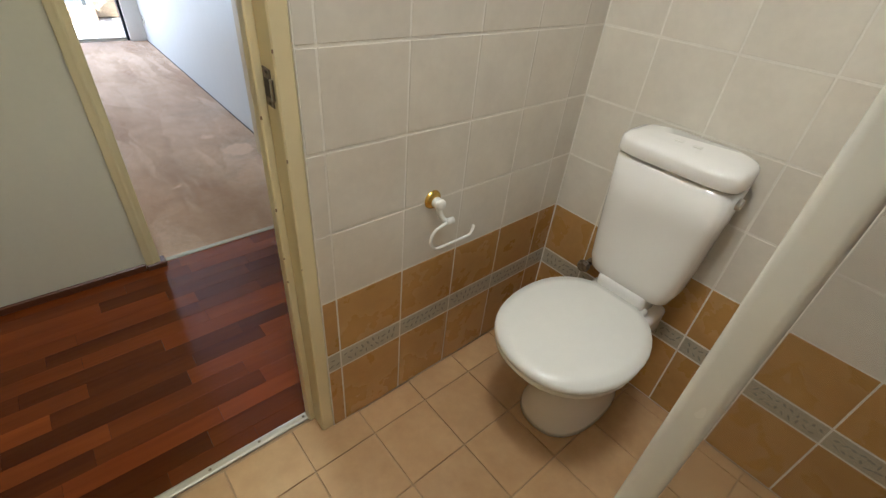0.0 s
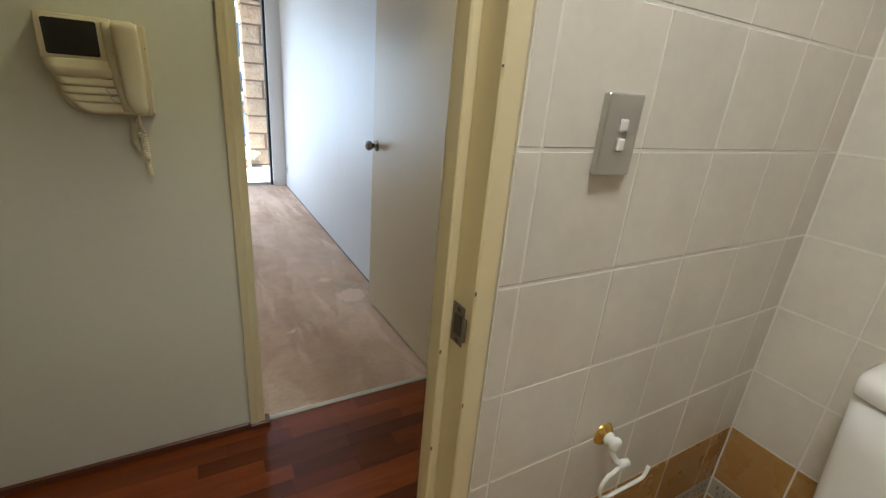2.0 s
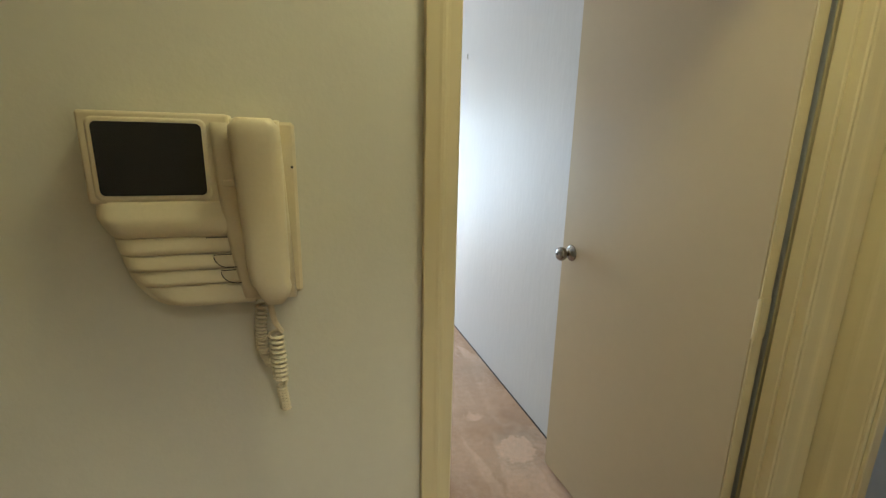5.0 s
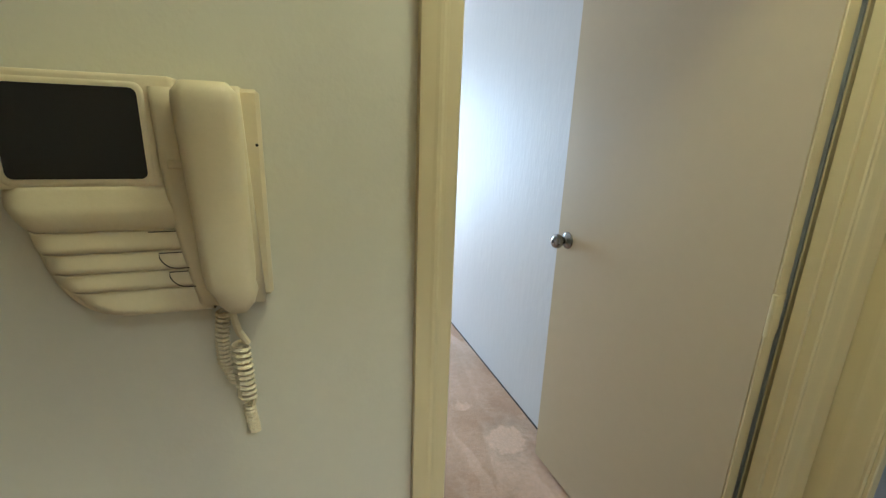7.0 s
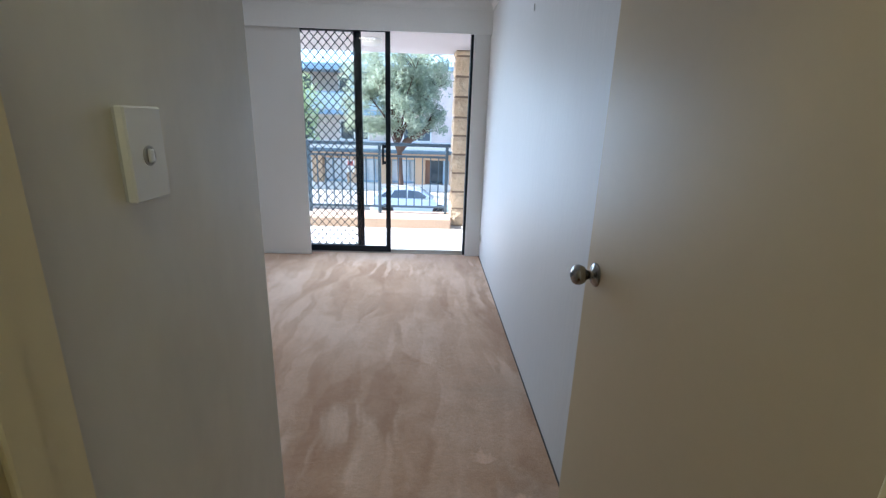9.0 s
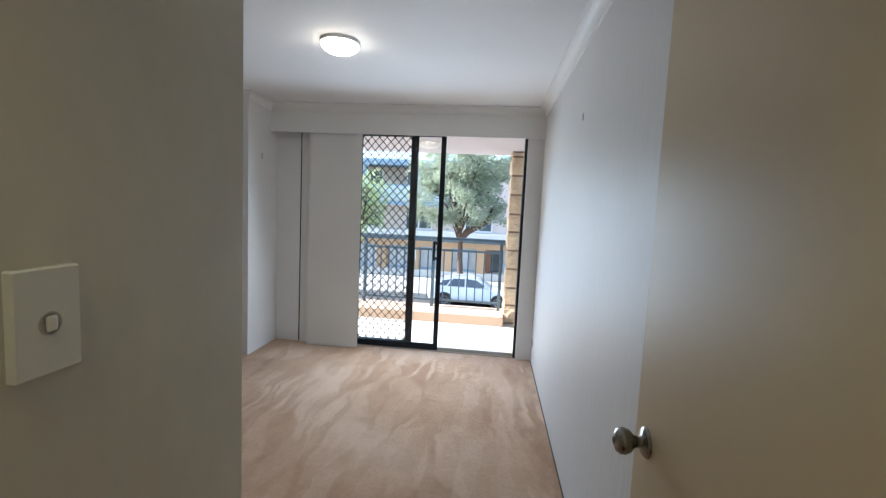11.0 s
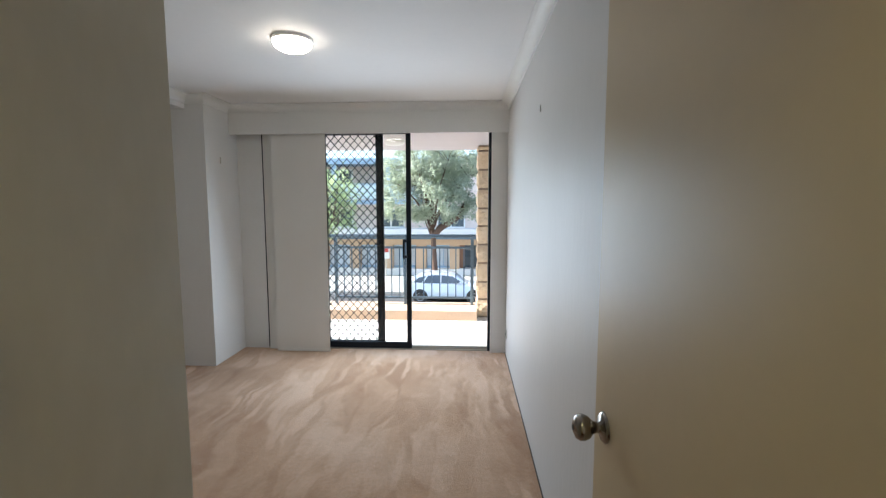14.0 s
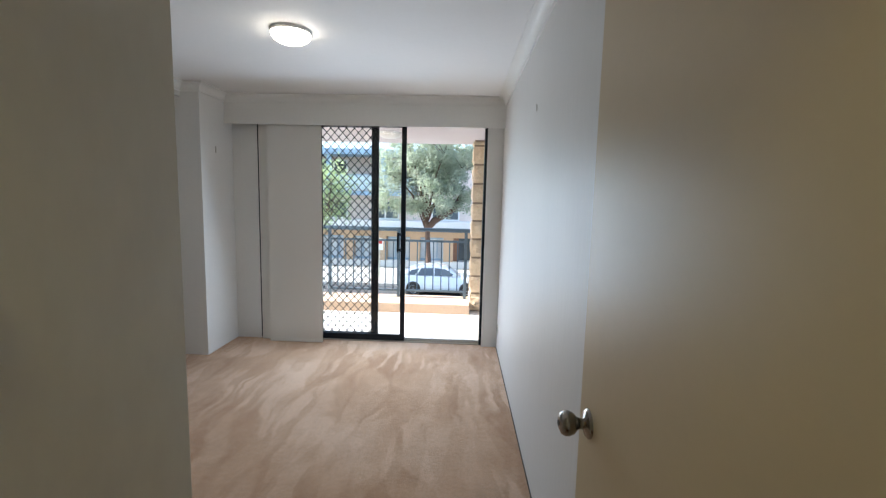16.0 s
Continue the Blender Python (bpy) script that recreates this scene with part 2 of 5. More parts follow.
M["tile_white"] = mat("pale_wall_tile", (0.74, 0.685, 0.585), 0.22, spread=0.05, grain=50, blotch=9, bump=0.05, bump_scale=30, per_object=0.025, hue=(0.66, 0.60, 0.51))
M["tile_brown"] = mat("brown_wall_tile", (0.51, 0.30, 0.10), 0.28, spread=0.1, grain=40, blotch=9, bump=0.06, bump_scale=30, per_object=0.07, hue=(0.41, 0.222, 0.068))
M["tile_floor"] = mat("tan_floor_tile", (0.56, 0.37, 0.19), 0.34, spread=0.1, grain=35, blotch=8, bump=0.08, bump_scale=35, per_object=0.06, hue=(0.45, 0.27, 0.12))
M["grout"] = mat("grout", (0.80, 0.75, 0.66), 0.85, spread=0.12, grain=90, blotch=5, bump=0.3)
M["floor_grout"] = mat("dark_grout", (0.46, 0.32, 0.18), 0.9, spread=0.2, grain=90, blotch=5, bump=0.3)
M["band_ground"] = mat("band_stone", (0.42, 0.37, 0.27), 0.35, spread=0.12, grain=120, blotch=30, bump=0.3, bump_scale=90, hue=(0.46, 0.42, 0.33), depth=0.003)
M["band_relief"] = mat("band_relief", (0.27, 0.25, 0.20), 0.4, spread=0.15, grain=150, blotch=40, bump=0.2)
M["porcelain"] = mat("white_porcelain", (0.86, 0.83, 0.78), 0.08, spread=0.01, grain=20, blotch=2, bump=0.0, coat=0.3)
M["plastic_white"] = mat("white_plastic", (0.80, 0.78, 0.72), 0.25, spread=0.02, grain=40, blotch=4, bump=0.02)
M["old_plastic"] = mat("yellowed_plastic", (0.74, 0.66, 0.46), 0.4, spread=0.04, grain=200, blotch=9, bump=0.06, hue=(0.70, 0.59, 0.37))
M["rim_grey"] = mat("grey_plastic", (0.50, 0.48, 0.45), 0.4, spread=0.05, bump=0.0)
M["screen"] = mat("dark_screen", (0.012, 0.012, 0.013), 0.12, spread=0.1, grain=30, blotch=3, bump=0.0)
M["chip"] = mat("bare_wood", (0.22, 0.13, 0.07), 0.8, spread=0.2, grain=200, blotch=60, bump=0.1)
M["seam"] = mat("dark_seam", (0.06, 0.05, 0.04), 0.8, spread=0.1, bump=0.0)
M["silver"] = mat("satin_silver", (0.52, 0.50, 0.46), 0.32, metal=0.75, spread=0.04, grain=300, blotch=8, bump=0.03)
M["chrome"] = mat("worn_steel", (0.30, 0.28, 0.255), 0.24, metal=1.0, spread=0.08, grain=120, blotch=25, bump=0.05)
M["brass"] = mat("gold_brass", (0.75, 0.50, 0.12), 0.25, metal=1.0, spread=0.06, grain=90, blotch=20, bump=0.02)
M["rust"] = mat("tarnished_steel", (0.07, 0.05, 0.035), 0.45, metal=0.6, spread=0.4, grain=200, blotch=70, bump=0.4, hue=(0.32, 0.26, 0.19))
M["aluminium"] = mat("aluminium_strip", (0.52, 0.48, 0.40), 0.5, metal=0.6, spread=0.08, grain=200, blotch=10, bump=0.06)
M["black_frame"] = mat("black_powder_coat", (0.006, 0.011, 0.018), 0.4, spec=0.25, spread=0.1, grain=150, blotch=10, bump=0.04)
M["rail"] = mat("blue_grey_rail", (0.09, 0.135, 0.175), 0.45, spread=0.08, grain=90, blotch=6, bump=0.05)
M["skirting"] = mat("dark_timber_skirting", (0.13, 0.045, 0.02), 0.35, spread=0.2, grain=30, blotch=5, bump=0.05, stretch=(0.2, 1, 1))
M["plank"] = mat("red_timber_plank", (0.20, 0.046, 0.007), 0.15, spread=0.2, spec=0.35, grain=55, blotch=5, bump=0.015, stretch=(0.08, 1.2, 1), per_object=0.5, hue=(0.10, 0.019, 0.004), depth=0.0006)
# the last dark spot, at (1.75, 1.6), is painted shade by the passage wall
M["carpet"] = carpet("beige_carpet", (0.555, 0.355, 0.220), (0.43, 0.252, 0.142), (0.69, 0.49, 0.345), [(0.70, 2.95, 0.095), (0.58, 3.25, 0.04), (0.25, 2.62, 0.03)], [(0.45, 2.10, 0.35, 0.35), (0.80, 3.05, 0.10, 0.5), (0.35, 2.75, 0.15, 0.35), (0.75, 3.75, 0.12, 0.35), (1.75, 1.6, 0.4, 0.6)])
M["lamp_glass"] = glow("lit_opal_glass", (1.0, 0.86, 0.68), 5.6)
M["bath_lamp"] = glow("lit_bathroom_glass", (1.0, 0.92, 0.78), 10.0)
M["hall_lamp"] = glow("lit_hall_glass", (1.0, 0.89, 0.50), 6.5)
M["off_lamp"] = mat("unlit_opal_glass", (0.78, 0.75, 0.70), 0.3, spread=0.02, bump=0.0)
M["glass"] = glass("clear_glass")
M["shower_glass"] = glass("shower_glass", (0.80, 0.80, 0.78))
M["concrete"] = mat("pale_concrete", (0.62, 0.57, 0.5), 0.8, spread=0.1, grain=60, blotch=4, bump=0.2)
M["balcony_tile"] = mat("pale_balcony_tile", (0.78, 0.74, 0.69), 0.5, spread=0.06, grain=40, blotch=6, bump=0.05, per_object=0.04)
M["sandstone"] = mat("rough_sandstone", (0.68, 0.55, 0.39), 0.9, spread=0.16, grain=30, blotch=7, bump=0.9, bump_scale=26, per_object=0.16, hue=(0.56, 0.41, 0.26), depth=0.02)
M["mortar"] = mat("mortar", (0.30, 0.22, 0.15), 0.95, spread=0.15, grain=80, blotch=9, bump=0.4)
M["kerb"] = mat("beige_render", (0.56, 0.40, 0.28), 0.85, spread=0.1, grain=40, blotch=4, bump=0.15)
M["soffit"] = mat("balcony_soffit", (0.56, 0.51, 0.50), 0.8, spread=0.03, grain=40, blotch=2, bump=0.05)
M["asphalt"] = mat("asphalt", (0.055, 0.055, 0.058), 0.9, spread=0.2, grain=60, blotch=0.6, bump=0.4)
M["pavement"] = mat("footpath_concrete", (0.42, 0.40, 0.37), 0.85, spread=0.12, grain=30, blotch=1.2, bump=0.2)
M["ground"] = mat("ground", (0.12, 0.11, 0.08), 0.95, spread=0.2, grain=8, blotch=0.5, bump=0.3)
M["brick_far"] = mat("pink_brick", (0.76, 0.64, 0.57), 0.9, spread=0.15, grain=14, blotch=1.5, bump=0.3)
M["ochre"] = mat("ochre_render", (0.52, 0.36, 0.23), 0.85, spread=0.1, grain=12, blotch=1, bump=0.1)
M["blue_steel"] = mat("blue_painted_steel", (0.30, 0.42, 0.54), 0.45, spread=0.08, grain=20, blotch=2, bump=0.03)
M["far_window"] = mat("far_window_glass", (0.10, 0.13, 0.15), 0.08, spread=0.15, grain=3, blotch=0.7, bump=0.0)
M["shop_glass"] = mat("shop_glass", (0.60, 0.64, 0.68), 0.2, spread=0.15, grain=3, blotch=0.7, bump=0.0)
M["pale_render"] = mat("pale_render", (0.80, 0.76, 0.71), 0.85, spread=0.06, grain=12, blotch=1, bump=0.1)
M["balustrade_glass"] = mat("frosted_balustrade", (0.55, 0.66, 0.68), 0.2, spread=0.06, grain=5, blotch=1, bump=0.0)
M["car_paint"] = mat("white_car_paint", (0.78, 0.79, 0.80), 0.2, spread=0.02, grain=10, blotch=1, bump=0.0, coat=0.6)
M["car_glass"] = mat("tinted_car_glass", (0.11, 0.125, 0.14), 0.05, spread=0.1, bump=0.0)
M["alloy"] = mat("pale_alloy", (0.66, 0.66, 0.67), 0.35, metal=0.2, spread=0.04, bump=0.0)
M["rubber"] = mat("tyre_rubber", (0.02, 0.02, 0.02), 0.8, spread=0.15, bump=0.1)
M["bark"] = mat("tree_bark", (0.13, 0.075, 0.05), 0.9, spread=0.25, grain=20, blotch=4, bump=0.8, stretch=(1, 1, 0.3), depth=0.02)
M["brown_timber"] = mat("brown_timber", (0.24, 0.12, 0.07), 0.6, spread=0.15, grain=12, blotch=1.5, bump=0.1)
M["red_sign"] = mat("red_sign_paint", (0.5, 0.05, 0.04), 0.5, spread=0.05, bump=0.0)



def leaf_mat(name, colour, hue):
    """Leaves that let light through from behind."""
    m = mat(name, colour, 0.5, spread=0.35, grain=1.6, blotch=1.0, bump=0.0, hue=hue)
    nt = m.node_tree
    b = nt.nodes["Principled BSDF"]
    tl = nt.nodes.new("ShaderNodeBsdfTranslucent")
    mx = nt.nodes.new("ShaderNodeMixShader")
    mx.inputs[0].default_value = 0.6
    nt.links.new(b.inputs["Base Color"].links[0].from_socket, tl.inputs["Color"])
    nt.links.new(b.outputs[0], mx.inputs[1])
    nt.links.new(tl.outputs[0], mx.inputs[2])
    nt.links.new(mx.outputs[0], nt.nodes["Material Output"].inputs["Surface"])
    return m


M["leaf"] = leaf_mat("grey_green_leaf", (0.30, 0.35, 0.24), (0.46, 0.49, 0.38))
M["leaf_bright"] = leaf_mat("yellow_green_leaf", (0.32, 0.42, 0.18), (0.48, 0.55, 0.32))

# ---- mesh helpers ----
def link_mesh(name, bm, material, smooth=False):
    me = bpy.data.meshes.new(name)
    bm.normal_update()
    bm.to_mesh(me)
    bm.free()
    me.materials.append(material)
    if smooth:
        for p in me.polygons:
            p.use_smooth = True
    return new(name, me)


def part(name, bm, material, parent, label="", smooth=False):
    ob = link_mesh(name, bm, material, smooth)
    ob.parent = parent
    if label:
        ob["label"] = label
    return ob


def thing(name, label, category, group="", kind="", at=(0, 0, 0)):
    ob = new(name)
    ob.location = at
    ob.empty_display_size = 0.05
    return tagged(ob, label, category, group, kind)


def add_box(bm, x0, x1, y0, y1, z0, z1, bevel=0.0, seg=1):
    vs = [bm.verts.new((x, y, z)) for x in (x0, x1) for y in (y0, y1) for z in (z0, z1)]
    fs = [bm.faces.new([vs[i] for i in f]) for f in ((0, 1, 3, 2), (4, 6, 7, 5), (0, 4, 5, 1), (2, 3, 7, 6), (0, 2, 6, 4), (1, 5, 7, 3))]
    bmesh.ops.recalc_face_normals(bm, faces=fs)
    if bevel:
        es = list({e for f in fs for e in f.edges})
        bmesh.ops.bevel(bm, geom=es, offset=bevel, segments=seg, affect="EDGES", profile=0.6)
    return bm


def box(x0, x1, y0, y1, z0, z1, bevel=0.0, seg=1):
    return add_box(bmesh.new(), x0, x1, y0, y1, z0, z1, bevel, seg)


def boxes(*rows, bevel=0.0):
    bm = bmesh.new()
    for r in rows:
        add_box(bm, *r, bevel=bevel)
    return bm


def lathe(profile, n=32, m=None):
    """Turn (radius, height) pairs round z."""
    bm = bmesh.new()
    rings = []
    for r, z in profile:
        if r < 1e-6:
            rings.append([bm.verts.new((0, 0, z))])
        else:
            rings.append([bm.verts.new((r * math.cos(2 * math.pi * i / n), r * math.sin(2 * math.pi * i / n), z)) for i in range(n)])
    for a, b in zip(rings, rings[1:]):
        for i in range(n):
            j = (i + 1) % n
            q = [a[i % len(a)], a[j % len(a)], b[j % len(b)], b[i % len(b)]]
            q = list(dict.fromkeys(q))
            if len(q) > 2:
                bm.faces.new(q)
    bmesh.ops.recalc_face_normals(bm, faces=bm.faces)
    if m is not None:
        bm.transform(m)
    return bm


def tube(points, radii, n=8, bm=None, cap=True):
    """A tapered tube along points."""
    bm = bm or bmesh.new()
    pts = [Vector(p) for p in points]
    if not isinstance(radii, (list, tuple)):
        radii = [radii] * len(pts)
    rings = []
    side = None
    for i, p in enumerate(pts):
        d = (pts[min(i + 1, len(pts) - 1)] - pts[max(i - 1, 0)]).normalized()
        ref = side if side is not None else (Vector((0, 0, 1)) if abs(d.z) < 0.9 else Vector((1, 0, 0)))
        u = (ref - d * ref.dot(d)).normalized()
        side = u
        v = d.cross(u)
        rings.append([bm.verts.new(p + (u * math.cos(2 * math.pi * k / n) + v * math.sin(2 * math.pi * k / n)) * radii[i]) for k in range(n)])
    for a, b in zip(rings, rings[1:]):
        for k in range(n):
            bm.faces.new((a[k], a[(k + 1) % n], b[(k + 1) % n], b[k]))
    if cap:
        bm.faces.new(list(reversed(rings[0])))
        bm.faces.new(rings[-1])
    return bm


def loft(sections, close=True):
    """Skin a list of rings with equal counts."""
    bm = bmesh.new()
    rings = [[bm.verts.new(p) for p in s] for s in sections]
    n = len(rings[0])
    for a, b in zip(rings, rings[1:]):
        for k in range(n):
            bm.faces.new((a[k], a[(k + 1) % n], b[(k + 1) % n], b[k]))
    if close:
        bm.faces.new(rings[0])
        bm.faces.new(rings[-1])
    bmesh.ops.recalc_face_normals(bm, faces=bm.faces)
    return bm


def extrude_profile(profile, axis, a, b):
    """Sweep a closed 2D profile along x, y or z from a to b."""
    def place(p, s):
        return {"x": (s, p[0], p[1]), "y": (p[0], s, p[1]), "z": (p[0], p[1], s)}[axis]
    return loft([[place(p, a) for p in profile], [place(p, b) for p in profile]])


def structure(name, bm, material, label, category, smooth=False):
    return tagged(link_mesh(name, bm, material, smooth), label, category, kind="structure")


# ---- the plan ----
H = 2.48            # ceilings
TW = 0.80           # face of the tiled wall with the bathroom door
TE = 1.151          # face of the tiled wall behind the toilet
HS, HN = 0.915, 1.935   # hall, south and north faces
BJ0, BJ1 = -0.492, 0.182  # bathroom doorway
D0, D1 = -0.010, 0.846   # bedroom doorway
BN = 2.03           # back face of the bedroom door wall
SWX, SWY = -0.046, 2.618  # short wall with the light switch
XR = 0.883          # long bedroom wall
YN, YW = 6.255, 6.30    # window nib, window wall face
HEAD = 2.06         # door heads
EX = 0.97           # hall's end wall
J2 = 1.832          # second bedroom's door jamb

structure("floor_bathroom", box(-1.6, 1.25, -1.7, 0.885, -0.12, -0.006), M["floor_grout"], "tan ceramic tiled bathroom floor with dark grout", "floor")
structure("floor_hall", box(-2.2, EX, 0.885, 1.958, -0.12, -0.006), M["seam"], "glossy red-brown timber strip hall floor", "floor")
structure("floor_bedroom", boxes((-4.2, 0.99, SWY - 0.1, 6.40, -0.12, 0.0), (-2.3, 0.99, 1.958, SWY - 0.1, -0.12, 0.0)), M["carpet"], "beige wall-to-wall carpet with vacuum marks", "carpet")
structure("floor_bedroom_two", box(EX, 4.4, 0.0, 6.5, -0.14, -0.004), M["carpet"], "beige carpet in the second bedroom", "carpet")

# bathroom walls behind their tiles
structure("wall_bathroom_north", boxes((BJ1 + 0.036, 1.26, TW + 0.0008, HS, 0, H), (-1.7, BJ0 - 0.036, TW + 0.0008, HS, 0, H), (BJ0 - 0.036, BJ1 + 0.036, TW + 0.0008, HS, HEAD + 0.05, H)),
          M["grout"], "tiled wall with the bathroom doorway", "wall")
structure("wall_bathroom_east", box(TE + 0.0008, 1.26, -1.75, TW + 0.0008, 0, H), M["grout"], "tiled wall behind the toilet", "wall")
structure("wall_bathroom_south", box(-1.7, TE + 0.009, -1.8, -1.7, 0, H), M["tile_white"], "pale tiled bathroom wall", "wall")
structure("wall_bathroom_west", box(-1.7, -1.6, -1.7, TW, 0, H), M["tile_white"], "pale tiled bathroom wall", "wall")
structure("ceiling_bathroom", box(-1.7, 1.26, -1.8, HS, H, H + 0.1), M["ceiling"], "white bathroom ceiling", "ceiling")

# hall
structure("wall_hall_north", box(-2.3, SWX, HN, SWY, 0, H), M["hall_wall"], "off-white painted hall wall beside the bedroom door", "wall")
structure("wall_short_return", box(SWX, SWX + 0.003, BN + 0.004, SWY, 0, H), M["scuffed_wall"], "white scuffed paint on the short wall by the switch", "wall")
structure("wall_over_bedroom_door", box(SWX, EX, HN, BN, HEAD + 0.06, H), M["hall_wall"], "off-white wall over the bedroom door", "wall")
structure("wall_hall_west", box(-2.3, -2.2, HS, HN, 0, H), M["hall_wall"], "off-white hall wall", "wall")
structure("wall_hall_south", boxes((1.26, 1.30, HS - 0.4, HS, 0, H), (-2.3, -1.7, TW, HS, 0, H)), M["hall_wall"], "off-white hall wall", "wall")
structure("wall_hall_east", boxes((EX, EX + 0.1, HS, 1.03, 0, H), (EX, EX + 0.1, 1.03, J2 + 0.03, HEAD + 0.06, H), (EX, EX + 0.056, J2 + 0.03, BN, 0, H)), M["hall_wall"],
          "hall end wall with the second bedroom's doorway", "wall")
structure("ceiling_hall", box(-2.3, 0.99, HS, HN + 0.1, H, H + 0.1), M["ceiling"], "white hall ceiling", "ceiling")

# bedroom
structure("wall_long", boxes((XR, XR + 0.1, BN, 6.42, 0, H)), M["long_wall"], "long white rolled-plaster bedroom wall with roller marks, shade put into its colour", "wall")
structure("wall_bedroom_west", box(-4.3, -4.2, SWY, 6.42, 0, H), M["wall"], "white bedroom wall", "wall")
structure("wall_bedroom_south", box(-4.3, -2.3, SWY - 0.1, SWY, 0, H), M["wall"], "white bedroom wall", "wall")
structure("wall_window_nib", box(0.728, XR, YN, 6.42, 0, H), M["wall"], "white wall nib beside the balcony door", "wall")
structure("wall_window_west", boxes((-1.86, -1.64, YW, 6.42, 0, H), (-4.2, -1.86, YW, 6.42, 0, H), (-1.655, -1.604, YW - 0.005, YW - 0.0005, 0, 2.245), (-1.64, 0.728, YW + 0.012, 6.42, 2.30, H)), M["wall"], "white window wall round the balcony door", "wall")
structure("wall_pier", box(-2.6, -1.862, 5.741, YW, 0, H), M["wall"], "white projecting wall pier", "wall")
structure("wall_bulkhead", box(-4.2, -2.03, 4.95, 5.741, 2.36, H), M["wall"], "white bulkhead in the bedroom corner", "bulkhead")
structure("ceiling_bedroom", box(-4.3, 0.99, HN + 0.1, 6.42, H, H + 0.1), M["ceiling"], "plain white bedroom ceiling", "ceiling")


def cove(w=0.075, steps=6):
    """Cornice section: offsets from wall and drop from ceiling."""
    pts = [(0, 0.004), (w, 0.004), (w, -0.012)]
    for i in range(steps + 1):
        a = math.pi / 2 * i / steps
        pts.append((0.012 + (w - 0.02) * (1 - math.sin(a)), -0.012 - (w - 0.02) * (1 - math.cos(a))))
    pts += [(0.012, -w), (0, -w)]
    return pts


def cornice(name, axis, at, a, b, sign, mitre=(0, 0)):
    """A cove along x or y from a to b; mitre lengthens each end by that share of the distance from the wall."""
    ends = []
    for s, k in ((a, mitre[0]), (b, mitre[1])):
        ends.append([(s + k * u, at + sign * u, H + v) if axis == "x" else (at + sign * u, s + k * u, H + v) for u, v in cove()])
    return structure(name, loft(ends), M["white_trim"], "white plaster cove cornice", "cornice")


PEL = 6.155
cornice("trim_cornice_long_wall", "y", XR, BN, PEL, -1, (0, -1))
cornice("trim_cornice_pelmet", "x", PEL, -1.862, XR, -1, (1, -1))
cornice("trim_cornice_pier_side", "y", -1.862, 5.741, PEL, 1, (-1, -1))
cornice("trim_cornice_pier_front", "x", 5.741, -2.03, -1.862, -1, (1, 1))
cornice("trim_cornice_bulkhead", "y", -2.03, 4.875, 5.741, 1, (0, -1))
structure("trim_pelmet", boxes((-1.862, XR, PEL, PEL + 0.022, 2.20, H), (-1.862, XR, PEL + 0.022, YN, 2.245, 2.262)), M["white_trim"], "white boxed pelmet over the balcony door", "pelmet")

# raised dark strip paints the shadow line between carpet and wall
structure("trim_carpet_edge", boxes((XR - 0.006, XR, BN + 0.03, YN, 0.0, 0.005)), M["seam"], "dark strip painted for the shadow line where the carpet meets the long wall", "carpet edge")

# second bedroom
# same painted shadow line, at the passage wall's foot
structure("trim_carpet_edge_two", box(1.978, 1.985, 0.3, 2.47, -0.003, 0.008), M["seam"], "dark strip painted for the shadow line along the passage wall", "carpet edge")
structure("wall_passage", box(1.985, 2.085, 0.3, 2.478, 0, H), M["blue_wall"], "pale grey painted passage wall", "wall")
structure("wall_purple", box(4.22, 4.32, 0.1, 6.5, 0, H), M["purple"], "deep purple feature wall", "wall")
structure("wall_two_south", box(1.25, 4.3, 0.0, 0.3, 0, H), M["wall"], "white bedroom wall", "wall")
# unseen window opening, added to go with the lamp in bedroom two
structure("wall_two_north", boxes((0.99, 2.1, 6.3, 6.42, 0, H), (3.9, 4.3, 6.3, 6.42, 0, H), (2.1, 3.9, 6.3, 6.42, 0, 0.6), (2.1, 3.9, 6.3, 6.42, 2.15, H)), M["wall"], "white wall with an unseen window opening added for daylight", "wall")
structure("ceiling_bedroom_two", box(0.991, 4.4, 0.0, 6.5, H, H + 0.1), M["ceiling"], "white second bedroom ceiling", "ceiling")
prof = [(4.22 - u, H + v) for u, v in cove()]
structure("trim_cornice_purple", extrude_profile(prof, "y", 0.3, 6.3), M["white_trim"], "white plaster cove cornice", "cornice")


# ---- door frames ----
def upright(x0, x1, y0, y1, z0=0.0, z1=HEAD, b=0.003):
    return box(x0, x1, y0, y1, z0, z1, b)


def moulded(axis_x0, axis_x1, y_face, depth, flip=1):
    """Architrave section in plan: two steps and a rounded bead; flip mirrors it."""
    w = axis_x1 - axis_x0
    pts = [(0, 0), (0, 0.5), (0.05, 0.66), (0.34, 0.72), (0.42, 0.80), (0.50, 0.98), (0.58, 1.0), (0.66, 0.94), (0.94, 0.86), (1, 0.82), (1, 0)]
    out = []
    for u, v in pts:
        if flip < 0:
            u = 1 - u
        out.append((axis_x0 + u * w, y_face - v * depth))
    return out


fr = thing("door_frame", "cream-painted timber door frame of the bathroom, chipped at the edge", "door frame", kind="structure", at=(0.2, TW, 0))
def kid(name, bm, m, label=""):
    """A part of the frame built last, given in world coordinates."""
    bm.transform(Matrix.Translation(-fr.location))
    return part(name, bm, m, fr, label)


kid("jamb", upright(BJ1, BJ1 + 0.036, TW + 0.003, HS + 0.012), M["cream"])
kid("jamb", upright(BJ0 - 0.036, BJ0, TW + 0.003, HS + 0.012), M["cream"])
kid("door_stop", upright(BJ1 - 0.017, BJ1 + 0.001, TW + 0.058, TW + 0.090, b=0.003), M["cream"])
